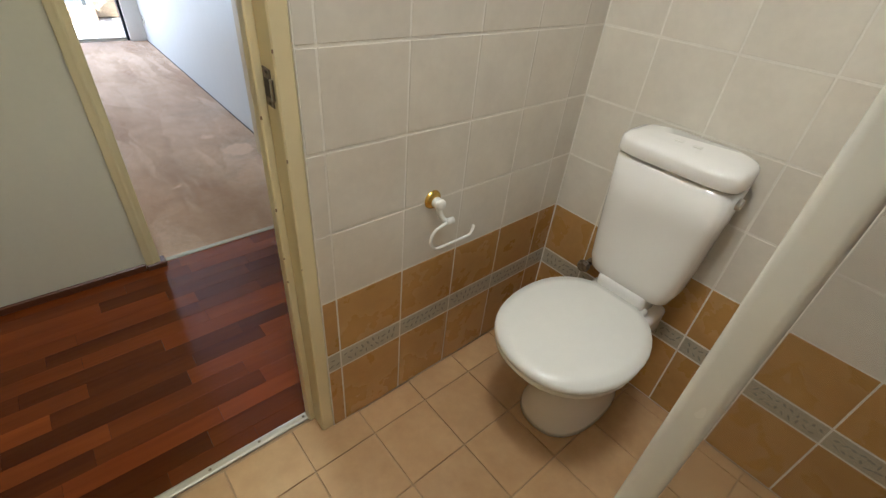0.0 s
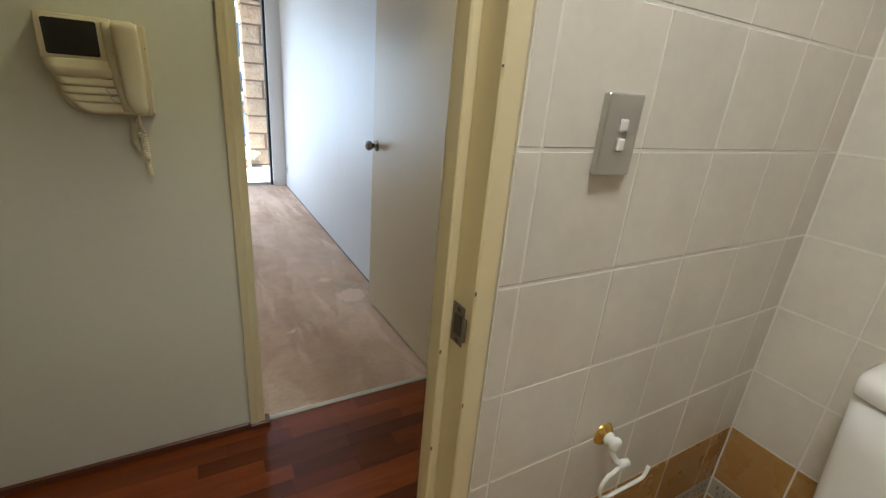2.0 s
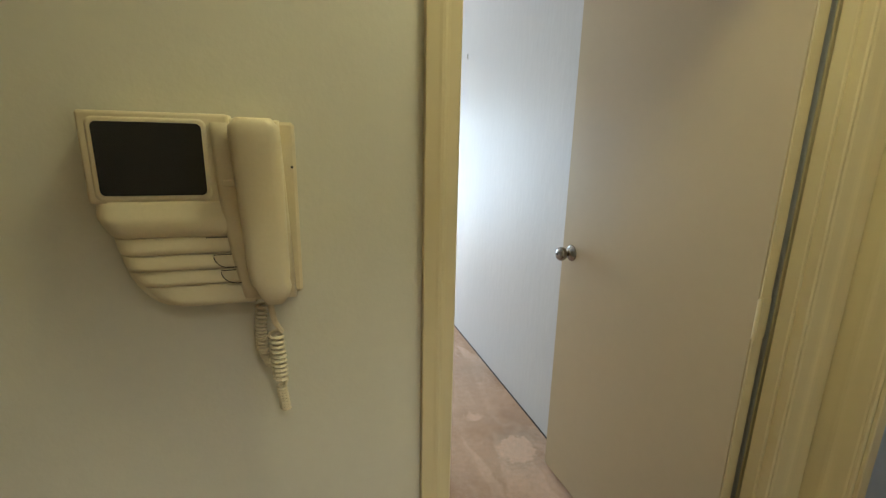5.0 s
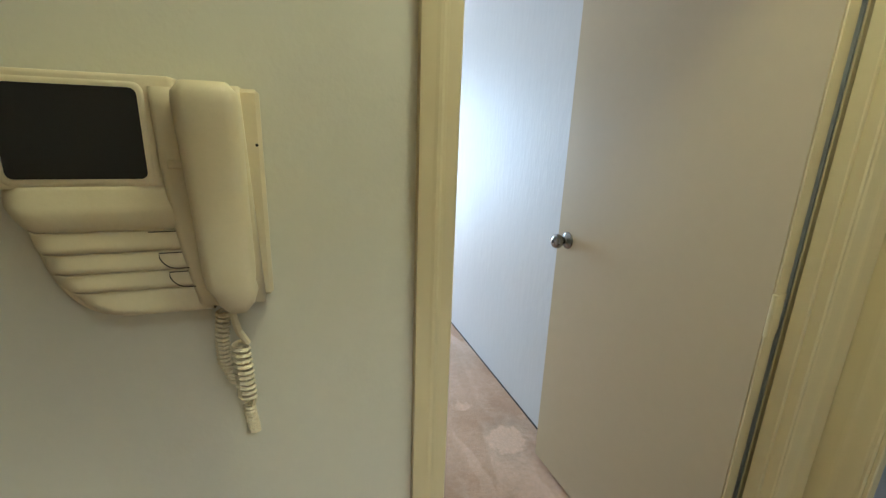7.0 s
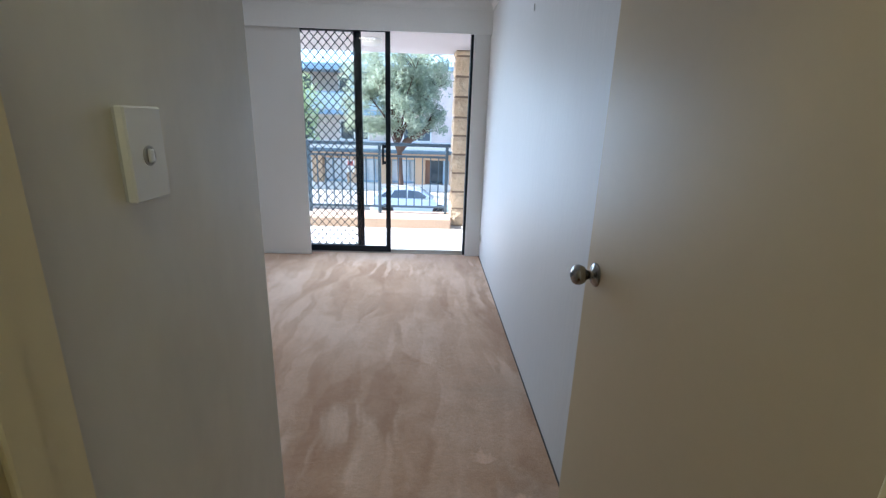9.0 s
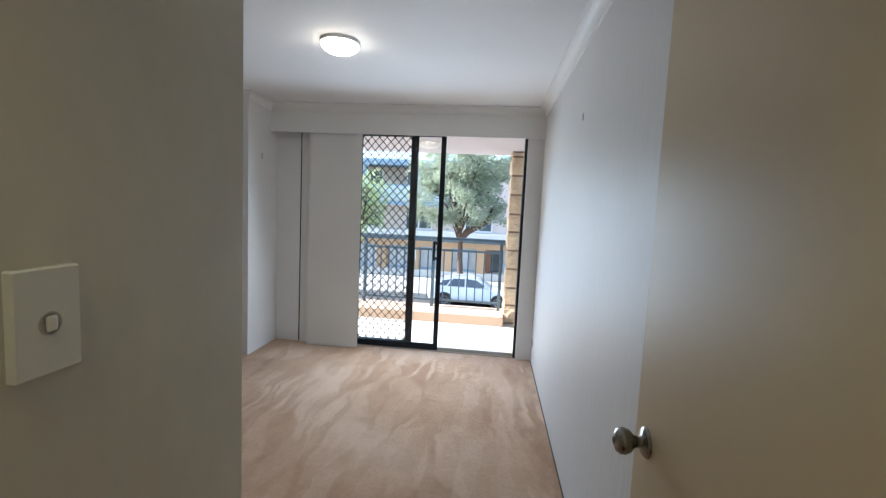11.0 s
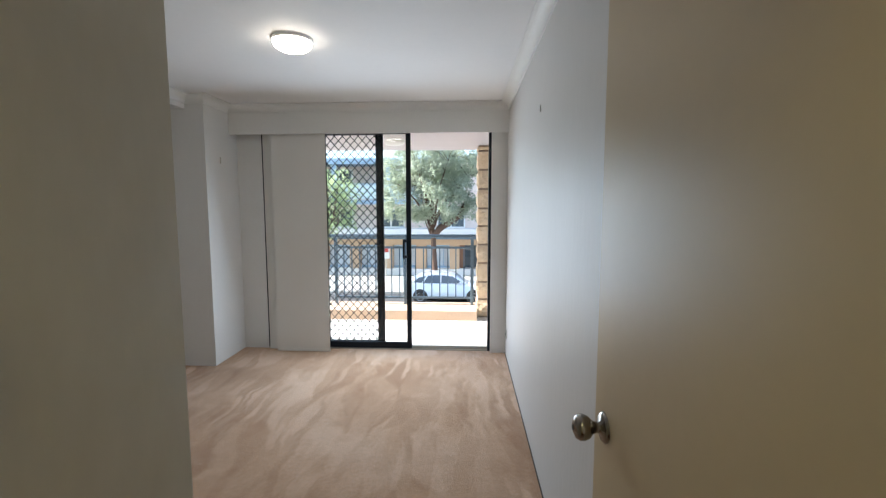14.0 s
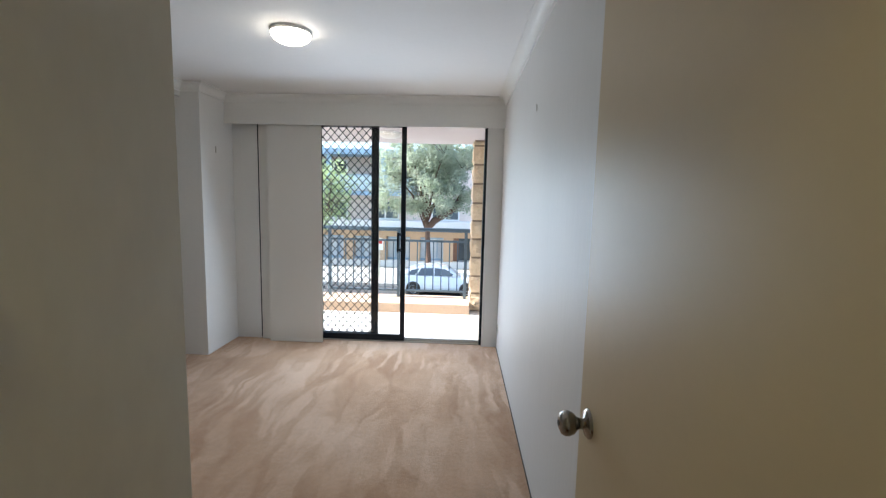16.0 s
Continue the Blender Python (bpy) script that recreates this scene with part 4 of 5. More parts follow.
    lidc = loft([cis(0.8430, 0.310, 0.154), cis(0.8432, 0.3168, 0.1618), cis(0.845, 0.3178, 0.1628), cis(0.872, 0.317, 0.162), cis(0.882, 0.312, 0.157), cis(0.889, 0.298, 0.143), cis(0.893, 0.265, 0.110), cis(0.895, 0.20, 0.06)])
    cl = part("cistern_lid", lidc, M["porcelain"], t, "", True)
    for y in (-0.018, 0.03):
        part("flush_button", box(-0.088, -0.068, y - 0.011, y + 0.011, 0.903, 0.9085, 0.004, 2), M["plastic_white"], cl)
    part("inlet_cap", lathe([(0, 0.012), (0.014, 0.010), (0.016, 0)], 16, Matrix.Translation((-0.075, -0.155, 0.812)) @ Matrix.Rotation(radians(90), 4, "X")), M["silver"], t, "grey inlet cap")
    t.location = (1.138, 0.418, 0)
    return t


toilet()
sv = thing("stop_valve", "small tarnished water valve behind the toilet", "valve", at=(TE, 0.598, 0.385))
part("body", tube([(0.004, 0, 0), (-0.05, 0, 0)], 0.012, 12), M["rust"], sv)
part("handle", lathe([(0, 0.014), (0.018, 0.012), (0.024, 0.0), (0.018, -0.012), (0, -0.014)], 8, Matrix.Translation((-0.055, 0, 0)) @ Matrix.Rotation(radians(90), 4, "Y")), M["rust"], sv)
part("hose", tube([(-0.03, 0, 0), (-0.036, -0.02, 0.02), (-0.045, -0.04, 0.05), (-0.055, -0.06, 0.08)], 0.007, 8), M["chrome"], sv)

rh = thing("toilet_roll_holder", "empty white toilet roll holder with a gold rose, on pale tiles", "roll holder", at=(0.553, TW, 0.716))
RY = Matrix.Rotation(radians(90), 4, "X")
part("rose", lathe([(0, 0.016), (0.013, 0.015), (0.017, 0.011), (0.022, 0.008), (0.026, 0.003), (0.027, 0)], 24, RY), M["brass"], rh, "polished gold rose", True)
part("boss", lathe([(0, 0.042), (0.012, 0.041), (0.0155, 0.036), (0.0158, 0.030), (0.012, 0.027), (0.012, 0.022), (0.0145, 0.020), (0.0145, 0.014), (0.011, 0.010)], 20, RY), M["plastic_white"], rh, "white round boss", True)
part("stem", tube([(-0.001, -0.028, -0.008), (0.001, -0.032, -0.026), (0.008, -0.038, -0.044), (0.020, -0.044, -0.051)], 0.0075, 10), M["plastic_white"], rh, "", True)
part("pivot", tube([(0.014, -0.044, -0.051), (0.037, -0.048, -0.050)], 0.0095, 14), M["plastic_white"], rh, "", True)
arc = [(0.020, -0.047, -0.051)] + [(-0.010 - 0.030 * math.sin(math.pi * k / 8), -0.052, -0.0885 + 0.034 * math.cos(math.pi * k / 8)) for k in range(9)]
arc += [(0.045, -0.052, -0.1222), (0.095, -0.052, -0.1215), (0.106, -0.052, -0.119), (0.113, -0.052, -0.107), (0.115, -0.052, -0.092)]
part("arm", tube(arc, 0.0046, 8), M["plastic_white"], rh, "white looped arm", True)

sc = thing("shower_screen", "white-framed glass shower screen", "shower screen", at=(0.345, 0.05, 0))
part("post", box(-0.018, 0.022, -0.012, 0.031, 0.0, 1.95, 0.010, 3), M["plastic_white"], sc, "white powder-coated post", True)
gp = part("glass_pane", box(-0.003, 0.003, -0.95, -0.013, 0.05, 1.93), M["shower_glass"], sc)
gp.visible_shadow = False
part("bottom_rail", box(-0.018, 0.018, -0.95, -0.014, 0.0, 0.05, 0.004), M["plastic_white"], sc)
part("top_rail", box(-0.018, 0.018, -0.95, -0.014, 1.92, 1.95, 0.004), M["plastic_white"], sc)


# ---- lamps ----
def oyster(name, label, m, r=0.15, bowl="lamp_glass"):
    t = thing(name, label, "ceiling light")
    t.matrix_world = m
    part("base", lathe([(0, 0), (r, 0), (r, -0.017), (r * 0.975, -0.021), (0, -0.021)], 40), M["white_trim"], t, "white metal rim")
    prof = [(r * 0.955, -0.018)] + [(r * 0.96 * math.cos(a), -0.025 - 0.053 * math.sin(a)) for a in [math.pi / 2 * k / 9 for k in range(10)]]
    part("diffuser", lathe(prof, 40), M[bowl], t, "opal glass bowl", True)
    return t


oyster("ceiling_light", "lit round opal ceiling light on a white rim", pose(-0.55, 4.50, H), 0.118)
oyster("ceiling_light", "lit round opal bathroom ceiling light", pose(0.10, 0.36, H), 0.17, "bath_lamp")
oyster("ceiling_light", "lit round opal hall ceiling light", pose(0.18, 1.62, H), 0.12, "hall_lamp")
oyster("balcony_light", "round opal light under the balcony slab", pose(-0.40, 7.25, 2.30), 0.14, "off_lamp")


# ---- balcony door, blinds ----
sd = thing("sliding_door", "black aluminium sliding glass door, partly open to the balcony", "sliding door", at=(-0.45, YW, 0))
DY0, DY1 = 0.0, 0.115
part("frame_jamb", box(0.703 + 0.45, 0.728 + 0.45, DY0, DY1, 0, 2.30, 0.002), M["black_frame"], sd)
part("frame_jamb", box(-1.64 + 0.45, -1.61 + 0.45, DY0, DY1, 0, 2.30, 0.002), M["black_frame"], sd)
part("frame_head", box(-1.61 + 0.45, 0.703 + 0.45, DY0, DY1, 2.258, 2.30, 0.002), M["black_frame"], sd)
part("sill_track", boxes((-1.61 + 0.45, 0.703 + 0.45, DY0, DY1, -0.01, 0.008), (-1.61 + 0.45, 0.703 + 0.45, 0.028, 0.034, 0.008, 0.022), (-1.61 + 0.45, 0.703 + 0.45, 0.075, 0.081, 0.008, 0.022)), M["aluminium"], sd, "worn aluminium track")


def sash(name, x0, x1, y, sx0, sx1, label):
    p = part(name, boxes((x0, x0 + sx0, y, y + 0.032, 0.012, 2.256), (x1 - sx1, x1, y, y + 0.032, 0.012, 2.256), (x0 + sx0, x1 - sx1, y + 0.001, y + 0.031, 0.012, 0.075), (x0 + sx0, x1 - sx1, y + 0.001, y + 0.031, 2.216, 2.256), bevel=0.0015), M["black_frame"], sd, label)
    return p


ox = 0.45
g1 = sash("glass_sash", -1.0 + ox, -0.083 + ox, 0.012, 0.05, 0.048, "black-framed sliding glass sash")
gl = part("pane", box(-0.95 + ox, -0.131 + ox, 0.025, 0.031, 0.075, 2.216), M["glass"], g1)
gl.visible_shadow = False
g2 = sash("fixed_sash", -1.61 + ox, -0.95 + ox, 0.012, 0.05, 0.05, "black-framed fixed glass sash")
gl = part("pane", box(-1.56 + ox, -1.0 + ox, 0.025, 0.031, 0.075, 2.216), M["glass"], g2)
gl.visible_shadow = False
part("handle", boxes((-0.166 + ox, -0.146 + ox, -0.024, -0.004, 0.96, 1.16), (-0.160 + ox, -0.125 + ox, -0.010, 0.013, 1.125, 1.155), (-0.160 + ox, -0.125 + ox, -0.010, 0.013, 0.965, 0.995), bevel=0.003), M["black_frame"], g1, "black pull handle")
g3 = sash("screen_sash", -1.02 + ox, -0.372 + ox, 0.060, 0.05, 0.074, "black-framed security screen")
part("lock", box(-0.420 + ox, -0.395 + ox, 0.052, 0.061, 0.98, 1.10, 0.003), M["black_frame"], g3)


def diamond_grille(x0, x1, z0, z1, y, w=0.082, h=0.092, thick=0.0046):
    bm = bmesh.new()
    d = Vector((w, 0, h)).normalized()
    for sign in (1, -1):
        k0 = int(-(z1 - z0) / h) - 2
        for k in range(k0, int((x1 - x0) / w) + 3):
            # line through (xs, z0) rising to the right (sign 1) or left
            xs = (x0 + k * w) if sign > 0 else (x1 - k * w)
            t0, t1 = 0.0, (z1 - z0) / h
            # x = xs + sign*w*t
            lo, hi = sorted(((x0 - xs) / (sign * w), (x1 - xs) / (sign * w)))
            a, b = max(t0, lo), min(t1, hi)
            if b - a < 0.05:
                continue
            tube([(xs + sign * w * a, y, z0 + h * a), (xs + sign * w * b, y, z0 + h * b)], thick, 4, bm)
    return bm


part("diamond_grille", diamond_grille(-0.97 + ox, -0.446 + ox, 0.075, 2.216, 0.076), M["black_frame"], g3, "black diamond-pattern grille")

pb = thing("panel_blind", "flat white fabric panel blind hanging to the carpet", "blind", "panel blinds", at=(-1.19, 6.20, 0))
part("fabric", box(-0.275, 0.275, -0.0015, 0.0015, 0.012, 2.245), M["blind"], pb)
part("bottom_bar", box(-0.275, 0.275, -0.006, 0.006, 0.004, 0.03, 0.002), M["blind"], pb)
pb = thing("panel_blind", "white fabric panel blind stacked behind the first", "blind", "panel blinds", at=(-1.300, 6.262, 0))
part("fabric", box(-0.275, 0.275, -0.0015, 0.0015, 0.012, 2.245), M["blind"], pb)
part("bottom_bar", box(-0.275, 0.275, -0.006, 0.006, 0.004, 0.03, 0.002), M["blind"], pb)
tr = thing("blind_track", "white aluminium blind track behind the pelmet", "blind track", at=(-0.5, 6.215, 2.245))
part("rail", boxes((-1.3, 1.15, -0.035, 0.035, 0.0, 0.015)), M["white_trim"], tr)


# ---- balcony ----
BZ = -0.03
structure("floor_balcony", box(-3.2, 1.6, 6.42, 8.6, -0.35, BZ - 0.006), M["concrete"], "pale tiled balcony floor", "floor")
structure("wall_balcony_kerb", box(-2.4, 0.63, 7.62, 8.16, BZ - 0.006, 0.10, 0.008), M["kerb"], "low beige rendered kerb at the balcony edge", "kerb")
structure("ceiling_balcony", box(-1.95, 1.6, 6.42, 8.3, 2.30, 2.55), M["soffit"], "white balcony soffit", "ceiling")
structure("wall_building_outside", boxes((-4.3, 1.6, 6.42, 6.45, 2.3, 3.0)), M["pale_render"], "pale outer wall over the balcony door", "wall")

rl = thing("balcony_railing", "blue-grey painted steel balcony railing with upright bars", "railing", at=(-0.4, 8.0, 0.10))
X0, X1 = -1.40, 0.585
part("top_rail", box(X0 + 0.4 - 0.06, X1 + 0.4 + 0.03, -0.035, 0.035, 0.955, 1.0, 0.008, 2), M["rail"], rl)
part("upper_rail", box(X0 + 0.4, X1 + 0.4, -0.014, 0.014, 0.80, 0.83, 0.003), M["rail"], rl)
part("lower_rail", box(X0 + 0.4, X1 + 0.4, -0.014, 0.014, 0.085, 0.115, 0.003), M["rail"], rl)
for x in (X0 + 0.025, -0.385, X1 - 0.02):
    part("post", box(x + 0.4 - 0.022, x + 0.4 + 0.022, -0.020, 0.020, 0.0, 0.955, 0.003), M["rail"], rl)
bar = None
for i in range(1, 17):
    x = X0 + 0.025 + i * (X1 - X0 - 0.045) / 17
    if abs(x + 0.385) < 0.04:
        continue
    if bar is None:
        bar = part("bar", box(-0.008, 0.008, -0.008, 0.008, 0.115, 0.80), M["rail"], rl)
    else:
        b2 = bar.copy()
        scene.collection.objects.link(b2)
        b2.parent = rl
        bar = b2
    bar.location = (x + 0.4, 0, 0)

# sandstone column: rough blocks laid in courses
col = thing("stone_column", "rough sandstone block column at the balcony's edge", "column", kind="structure", at=(0.85, 8.03, BZ))
part("core", box(-0.205, 0.29, -0.19, 0.19, 0, 2.33), M["mortar"], col)


def rough_block(name, sx, sy, sz, parent, seed):
    rnd = random.Random(seed)
    bm = bmesh.new()
    add_box(bm, -sx, sx, -sy, sy, -sz, sz)
    bmesh.ops.subdivide_edges(bm, edges=bm.edges, cuts=3, use_grid_fill=True)
    for v in bm.verts:
        d = Vector((v.co.x / sx, v.co.y / sy, v.co.z / sz))
        edge = sum(abs(c) > 0.98 for c in d)
        k = 0.010 if edge > 1 else -0.012 * rnd.random()
        v.co -= Vector((d.x if abs(d.x) > 0.98 else 0, d.y if abs(d.y) > 0.98 else 0, (d.z if abs(d.z) > 0.98 else 0) * 0.5)) * (k + 0.006 * rnd.random())
    return part(name, bm, M["sandstone"], parent)


z = 0.0
i = 0
while z < 2.3:
    h = (0.25, 0.24, 0.26, 0.255)[i % 4]
    h = min(h, 2.33 - z)
    cut = (0.10, 0.02, 0.14)[i % 3]
    for a, b in ((-0.225, cut), (cut + 0.014, 0.30)):
        blk = rough_block("stone", (b - a) / 2, 0.21, h / 2 - 0.007, col, i * 7 + int(b * 100))
        blk.location = ((a + b) / 2, 0, z + h / 2)
    z += h
    i += 1

# ---- street ----
GZ = -3.25
structure("ground", box(-120, 120, 8.6, 400, GZ - 0.5, GZ - 0.02), M["ground"], "flat ground that reaches the horizon", "ground")
structure("road", box(-120, 120, 14.0, 25.2, GZ - 0.4, GZ), M["asphalt"], "grey asphalt street", "road")
structure("pavement", box(-120, 120, 25.2, 30.5, GZ - 0.4, GZ + 0.14, 0.02), M["pavement"], "concrete footpath with a kerb", "pavement")
structure("pavement_near", box(-120, 120, 8.6, 14.0, GZ - 0.4, GZ + 0.14, 0.02), M["pavement"], "concrete footpath with a kerb", "pavement")


def car(at, yaw):
    t = thing("parked_car", "white hatchback parked at the far kerb", "car", at=at)
    t.rotation_euler = (0, 0, radians(yaw))
    # length along x, front to -x
    L, W = 4.3, 1.76
    lower = [(-2.15, 0.30), (-2.15, 0.52), (-2.05, 0.70), (-1.6, 0.82), (-1.0, 0.92), (0.0, 0.95), (1.2, 0.97), (1.95, 0.98), (2.12, 0.85), (2.15, 0.45), (2.08, 0.28), (1.75, 0.24), (-1.9, 0.22)]
    def ring(y, inset, lift):
        return [(x * (1 - inset * 0.06), y, z0 if z0 < 0.3 else z0 - inset * lift) for x, z0 in lower]
    part("body", loft([ring(-W / 2, 1, 0.06), ring(-W / 2 + 0.06, 0.2, 0.01), ring(0, 0, 0), ring(W / 2 - 0.06, 0.2, 0.01), ring(W / 2, 1, 0.06)]), M["car_paint"], t, "", True)
    cabin = [(-1.05, 0.90), (-0.35, 1.36), (0.2, 1.45), (1.0, 1.43), (1.6, 1.28), (2.0, 0.95)]
    def crow(y, s):
        return [(x * (1 - 0.04 * s), y * (1 if z0 < 1.0 else 0.80), z0 - 0.02 * s) for x, z0 in cabin]
    part("cabin", loft([crow(-W / 2 + 0.05, 1), crow(-W / 4, 0), crow(W / 4, 0), crow(W / 2 - 0.05, 1)]), M["car_paint"], t, "", True)
    for s in (-1, 1):
        def side(pts):
            bm = bmesh.new()
            a = [bm.verts.new((x, s * (W / 2 - 0.05) * (1.0 - 0.20 * (z0 - 0.95) / 0.45) + s * 0.012, z0)) for x, z0 in pts]
            b = [bm.verts.new((x, s * (W / 2 - 0.05) * (1.0 - 0.20 * (z0 - 0.95) / 0.45) - s * 0.05, z0)) for x, z0 in pts]
            bm.faces.new(a)
            bm.faces.new(list(reversed(b)))
            for i in range(len(a)):
                j = (i + 1) % len(a)
                bm.faces.new((a[i], b[i], b[j], a[j]))
            bmesh.ops.recalc_face_normals(bm, faces=bm.faces)
            return bm
        part("side_window", side([(-0.80, 0.99), (-0.28, 1.31), (0.26, 1.36), (0.26, 0.99)]), M["car_glass"], t, "tinted side window")
        part("side_window", side([(0.34, 0.99), (0.34, 1.36), (0.92, 1.34), (1.15, 0.99)]), M["car_glass"], t, "tinted side window")
        part("side_window", side([(1.23, 1.01), (1.02, 1.32), (1.40, 1.24), (1.62, 1.02)]), M["car_glass"], t, "tinted side window")
        part("mirror", box(-0.78, -0.62, s * (W / 2 + 0.03) - 0.07, s * (W / 2 + 0.03) + 0.07, 0.95, 1.08, 0.03, 2), M["car_paint"], t)
        part("headlight", box(-2.12, -1.72, s * 0.70 - 0.1, s * 0.70 + 0.12, 0.60, 0.72, 0.03, 2), M["far_window"], t, "clear headlight")
        for x in (-1.32, 1.30):
            y = s * (W / 2 - 0.085)
            R = Matrix.Translation((x, y, 0.315)) @ Matrix.Rotation(radians(90), 4, "X")
            w = part("wheel", lathe([(0.20, -0.09), (0.27, -0.10), (0.31, -0.08), (0.318, 0), (0.31, 0.08), (0.27, 0.10), (0.20, 0.09)], 28, R), M["rubber"], t, "black tyre", True)
            part("rim", lathe([(0, -0.085), (0.05, -0.09), (0.06, -0.07), (0.17, -0.075), (0.205, -0.095), (0.205, 0.095), (0.17, 0.075), (0.06, 0.07), (0.05, 0.09), (0, 0.085)], 10, R), M["alloy"], w, "alloy rim")
            part("arch_gap", lathe([(0.0, -0.1), (0.365, -0.1), (0.365, 0.1), (0.0, 0.1)], 28, Matrix.Translation((x, s * (W / 2 - 0.096), 0.335)) @ Matrix.Rotation(radians(90), 4, "X")), M["seam"], w)
    return t


car((-0.46, 23.9, GZ), 180)


def tree(name, label, at, height, spread, crown_z, leaves, material, seed, lean=0.0, leaf=0.13, limb=False):
    rnd = random.Random(seed)
    t = thing(name, label, "tree", at=at)
    top = Vector((lean, 0, crown_z - 0.6))
    trunk = bmesh.new()
    tube([(0, 0, -0.2), (0.04, 0.02, 0.6), (lean * 0.35, 0.0, crown_z * 0.45), (lean * 0.7, 0.03, crown_z * 0.75), top], [0.21, 0.17, 0.15, 0.13, 0.11], 10, trunk)
    tips = []
    if limb:
        tube([(lean * 0.6, 0, crown_z * 0.74), (lean + 0.38, 0, crown_z * 0.86), (lean + 0.85, 0.05, crown_z * 0.93), (lean + 1.45, 0.1, crown_z * 1.03), (lean + 2.0, 0.1, crown_z * 1.35)], [0.15, 0.19, 0.17, 0.14, 0.04], 8, trunk)
        for k in range(4):
            tube([(lean * 0.6 - 0.03 * k, 0, crown_z * 0.72), (lean - 0.05 - 0.13 * k, 0.1 * k, crown_z * 0.96), (lean - 0.1 - 0.3 * k, 0.12 * k, crown_z * 1.35)], [0.05, 0.035, 0.015], 6, trunk)
        tips += [Vector((lean + 0.75 + 0.28 * k, 0.3 * math.sin(2.3 * k), crown_z * (0.99 + 0.045 * k))) for k in range(6)]
        tips += [Vector((lean - 0.3 - 0.35 * k, -0.4, crown_z * (1.02 + 0.02 * k))) for k in range(5)]
    for i in range(11):
        a = 2 * math.pi * i / 11 + rnd.uniform(-0.3, 0.3)
        s0 = Vector((lean * rnd.uniform(0.8, 1), 0, crown_z * rnd.uniform(0.84, 0.98)))
        r = spread * rnd.uniform(0.35, 0.85)
        e = Vector((lean + r * math.cos(a), r * math.sin(a), crown_z + (height - crown_z) * rnd.uniform(0.22, 0.8)))
        mid = s0.lerp(e, 0.5) + Vector((rnd.uniform(-0.2, 0.2), rnd.uniform(-0.2, 0.2), rnd.uniform(-0.1, 0.35)))
        tube([s0, mid, e], [0.075, 0.045, 0.014], 6, trunk)
        tips.append(e)
        for k in range(7):
            q = mid.lerp(e, rnd.uniform(0.1, 0.9))
            e2 = q + Vector((rnd.uniform(-0.9, 0.9), rnd.uniform(-0.9, 0.9), rnd.uniform(-0.1, 0.8)))
            tube([q, q.lerp(e2, 0.5) + Vector((0, 0, 0.08)), e2], [0.026, 0.017, 0.006], 5, trunk)
            tips.append(e2)
    part("trunk", trunk, M["bark"], t, "dark bare trunk with forking limbs", True)
    # clumps of leaves round the branch tips
    clumps = [(p, rnd.uniform(0.35, 0.75)) for p in tips]
    for _ in range(130):
        a, b = rnd.uniform(0, 2 * math.pi), rnd.random() ** 0.5
        h = rnd.uniform(0, 1)
        r = spread * b * math.sqrt(max(0.05, 1 - (h * 1.05 - 0.35) ** 2))
        clumps.append((Vector((lean + r * math.cos(a), r * math.sin(a), crown_z + (height - crown_z) * h)), rnd.uniform(0.3, 0.65)))
    verts, faces = [], []
    for i in range(leaves):
        p, r = clumps[i % len(clumps)]
        d = Vector((rnd.gauss(0, 1), rnd.gauss(0, 1), rnd.gauss(0, 0.7)))
        c = p + d.normalized() * r * rnd.random() ** 0.45
        u = Vector((rnd.gauss(0, 1), rnd.gauss(0, 1), rnd.gauss(0, 1))).normalized()
        v = u.orthogonal().normalized()
        s = leaf * rnd.uniform(0.6, 1.35)
        n0 = len(verts)
        w = u.cross(v) * s * 0.15
        verts += [c - u * s, c + v * s * 0.38 + w, c + u * s, c - v * s * 0.38 + w]
        faces += [(n0, n0 + 1, n0 + 2), (n0, n0 + 2, n0 + 3)]
    me = bpy.data.meshes.new("crown")
    me.from_pydata(verts, [], faces)
    me.materials.append(material)
    cr = new("crown", me)
    cr.parent = t
    return t


tree("street_tree", "grey-green street tree with a bare leaning trunk", (-1.25, 25.9, GZ + 0.14), 8.4, 2.75, 3.95, 30000, M["leaf"], 5, -0.1, 0.085, True)
tree("street_tree", "young yellow-green tree beyond the railing", (-6.3, 22.5, GZ), 6.4, 1.5, 3.4, 2300, M["leaf_bright"], 11, 0.1, 0.10)


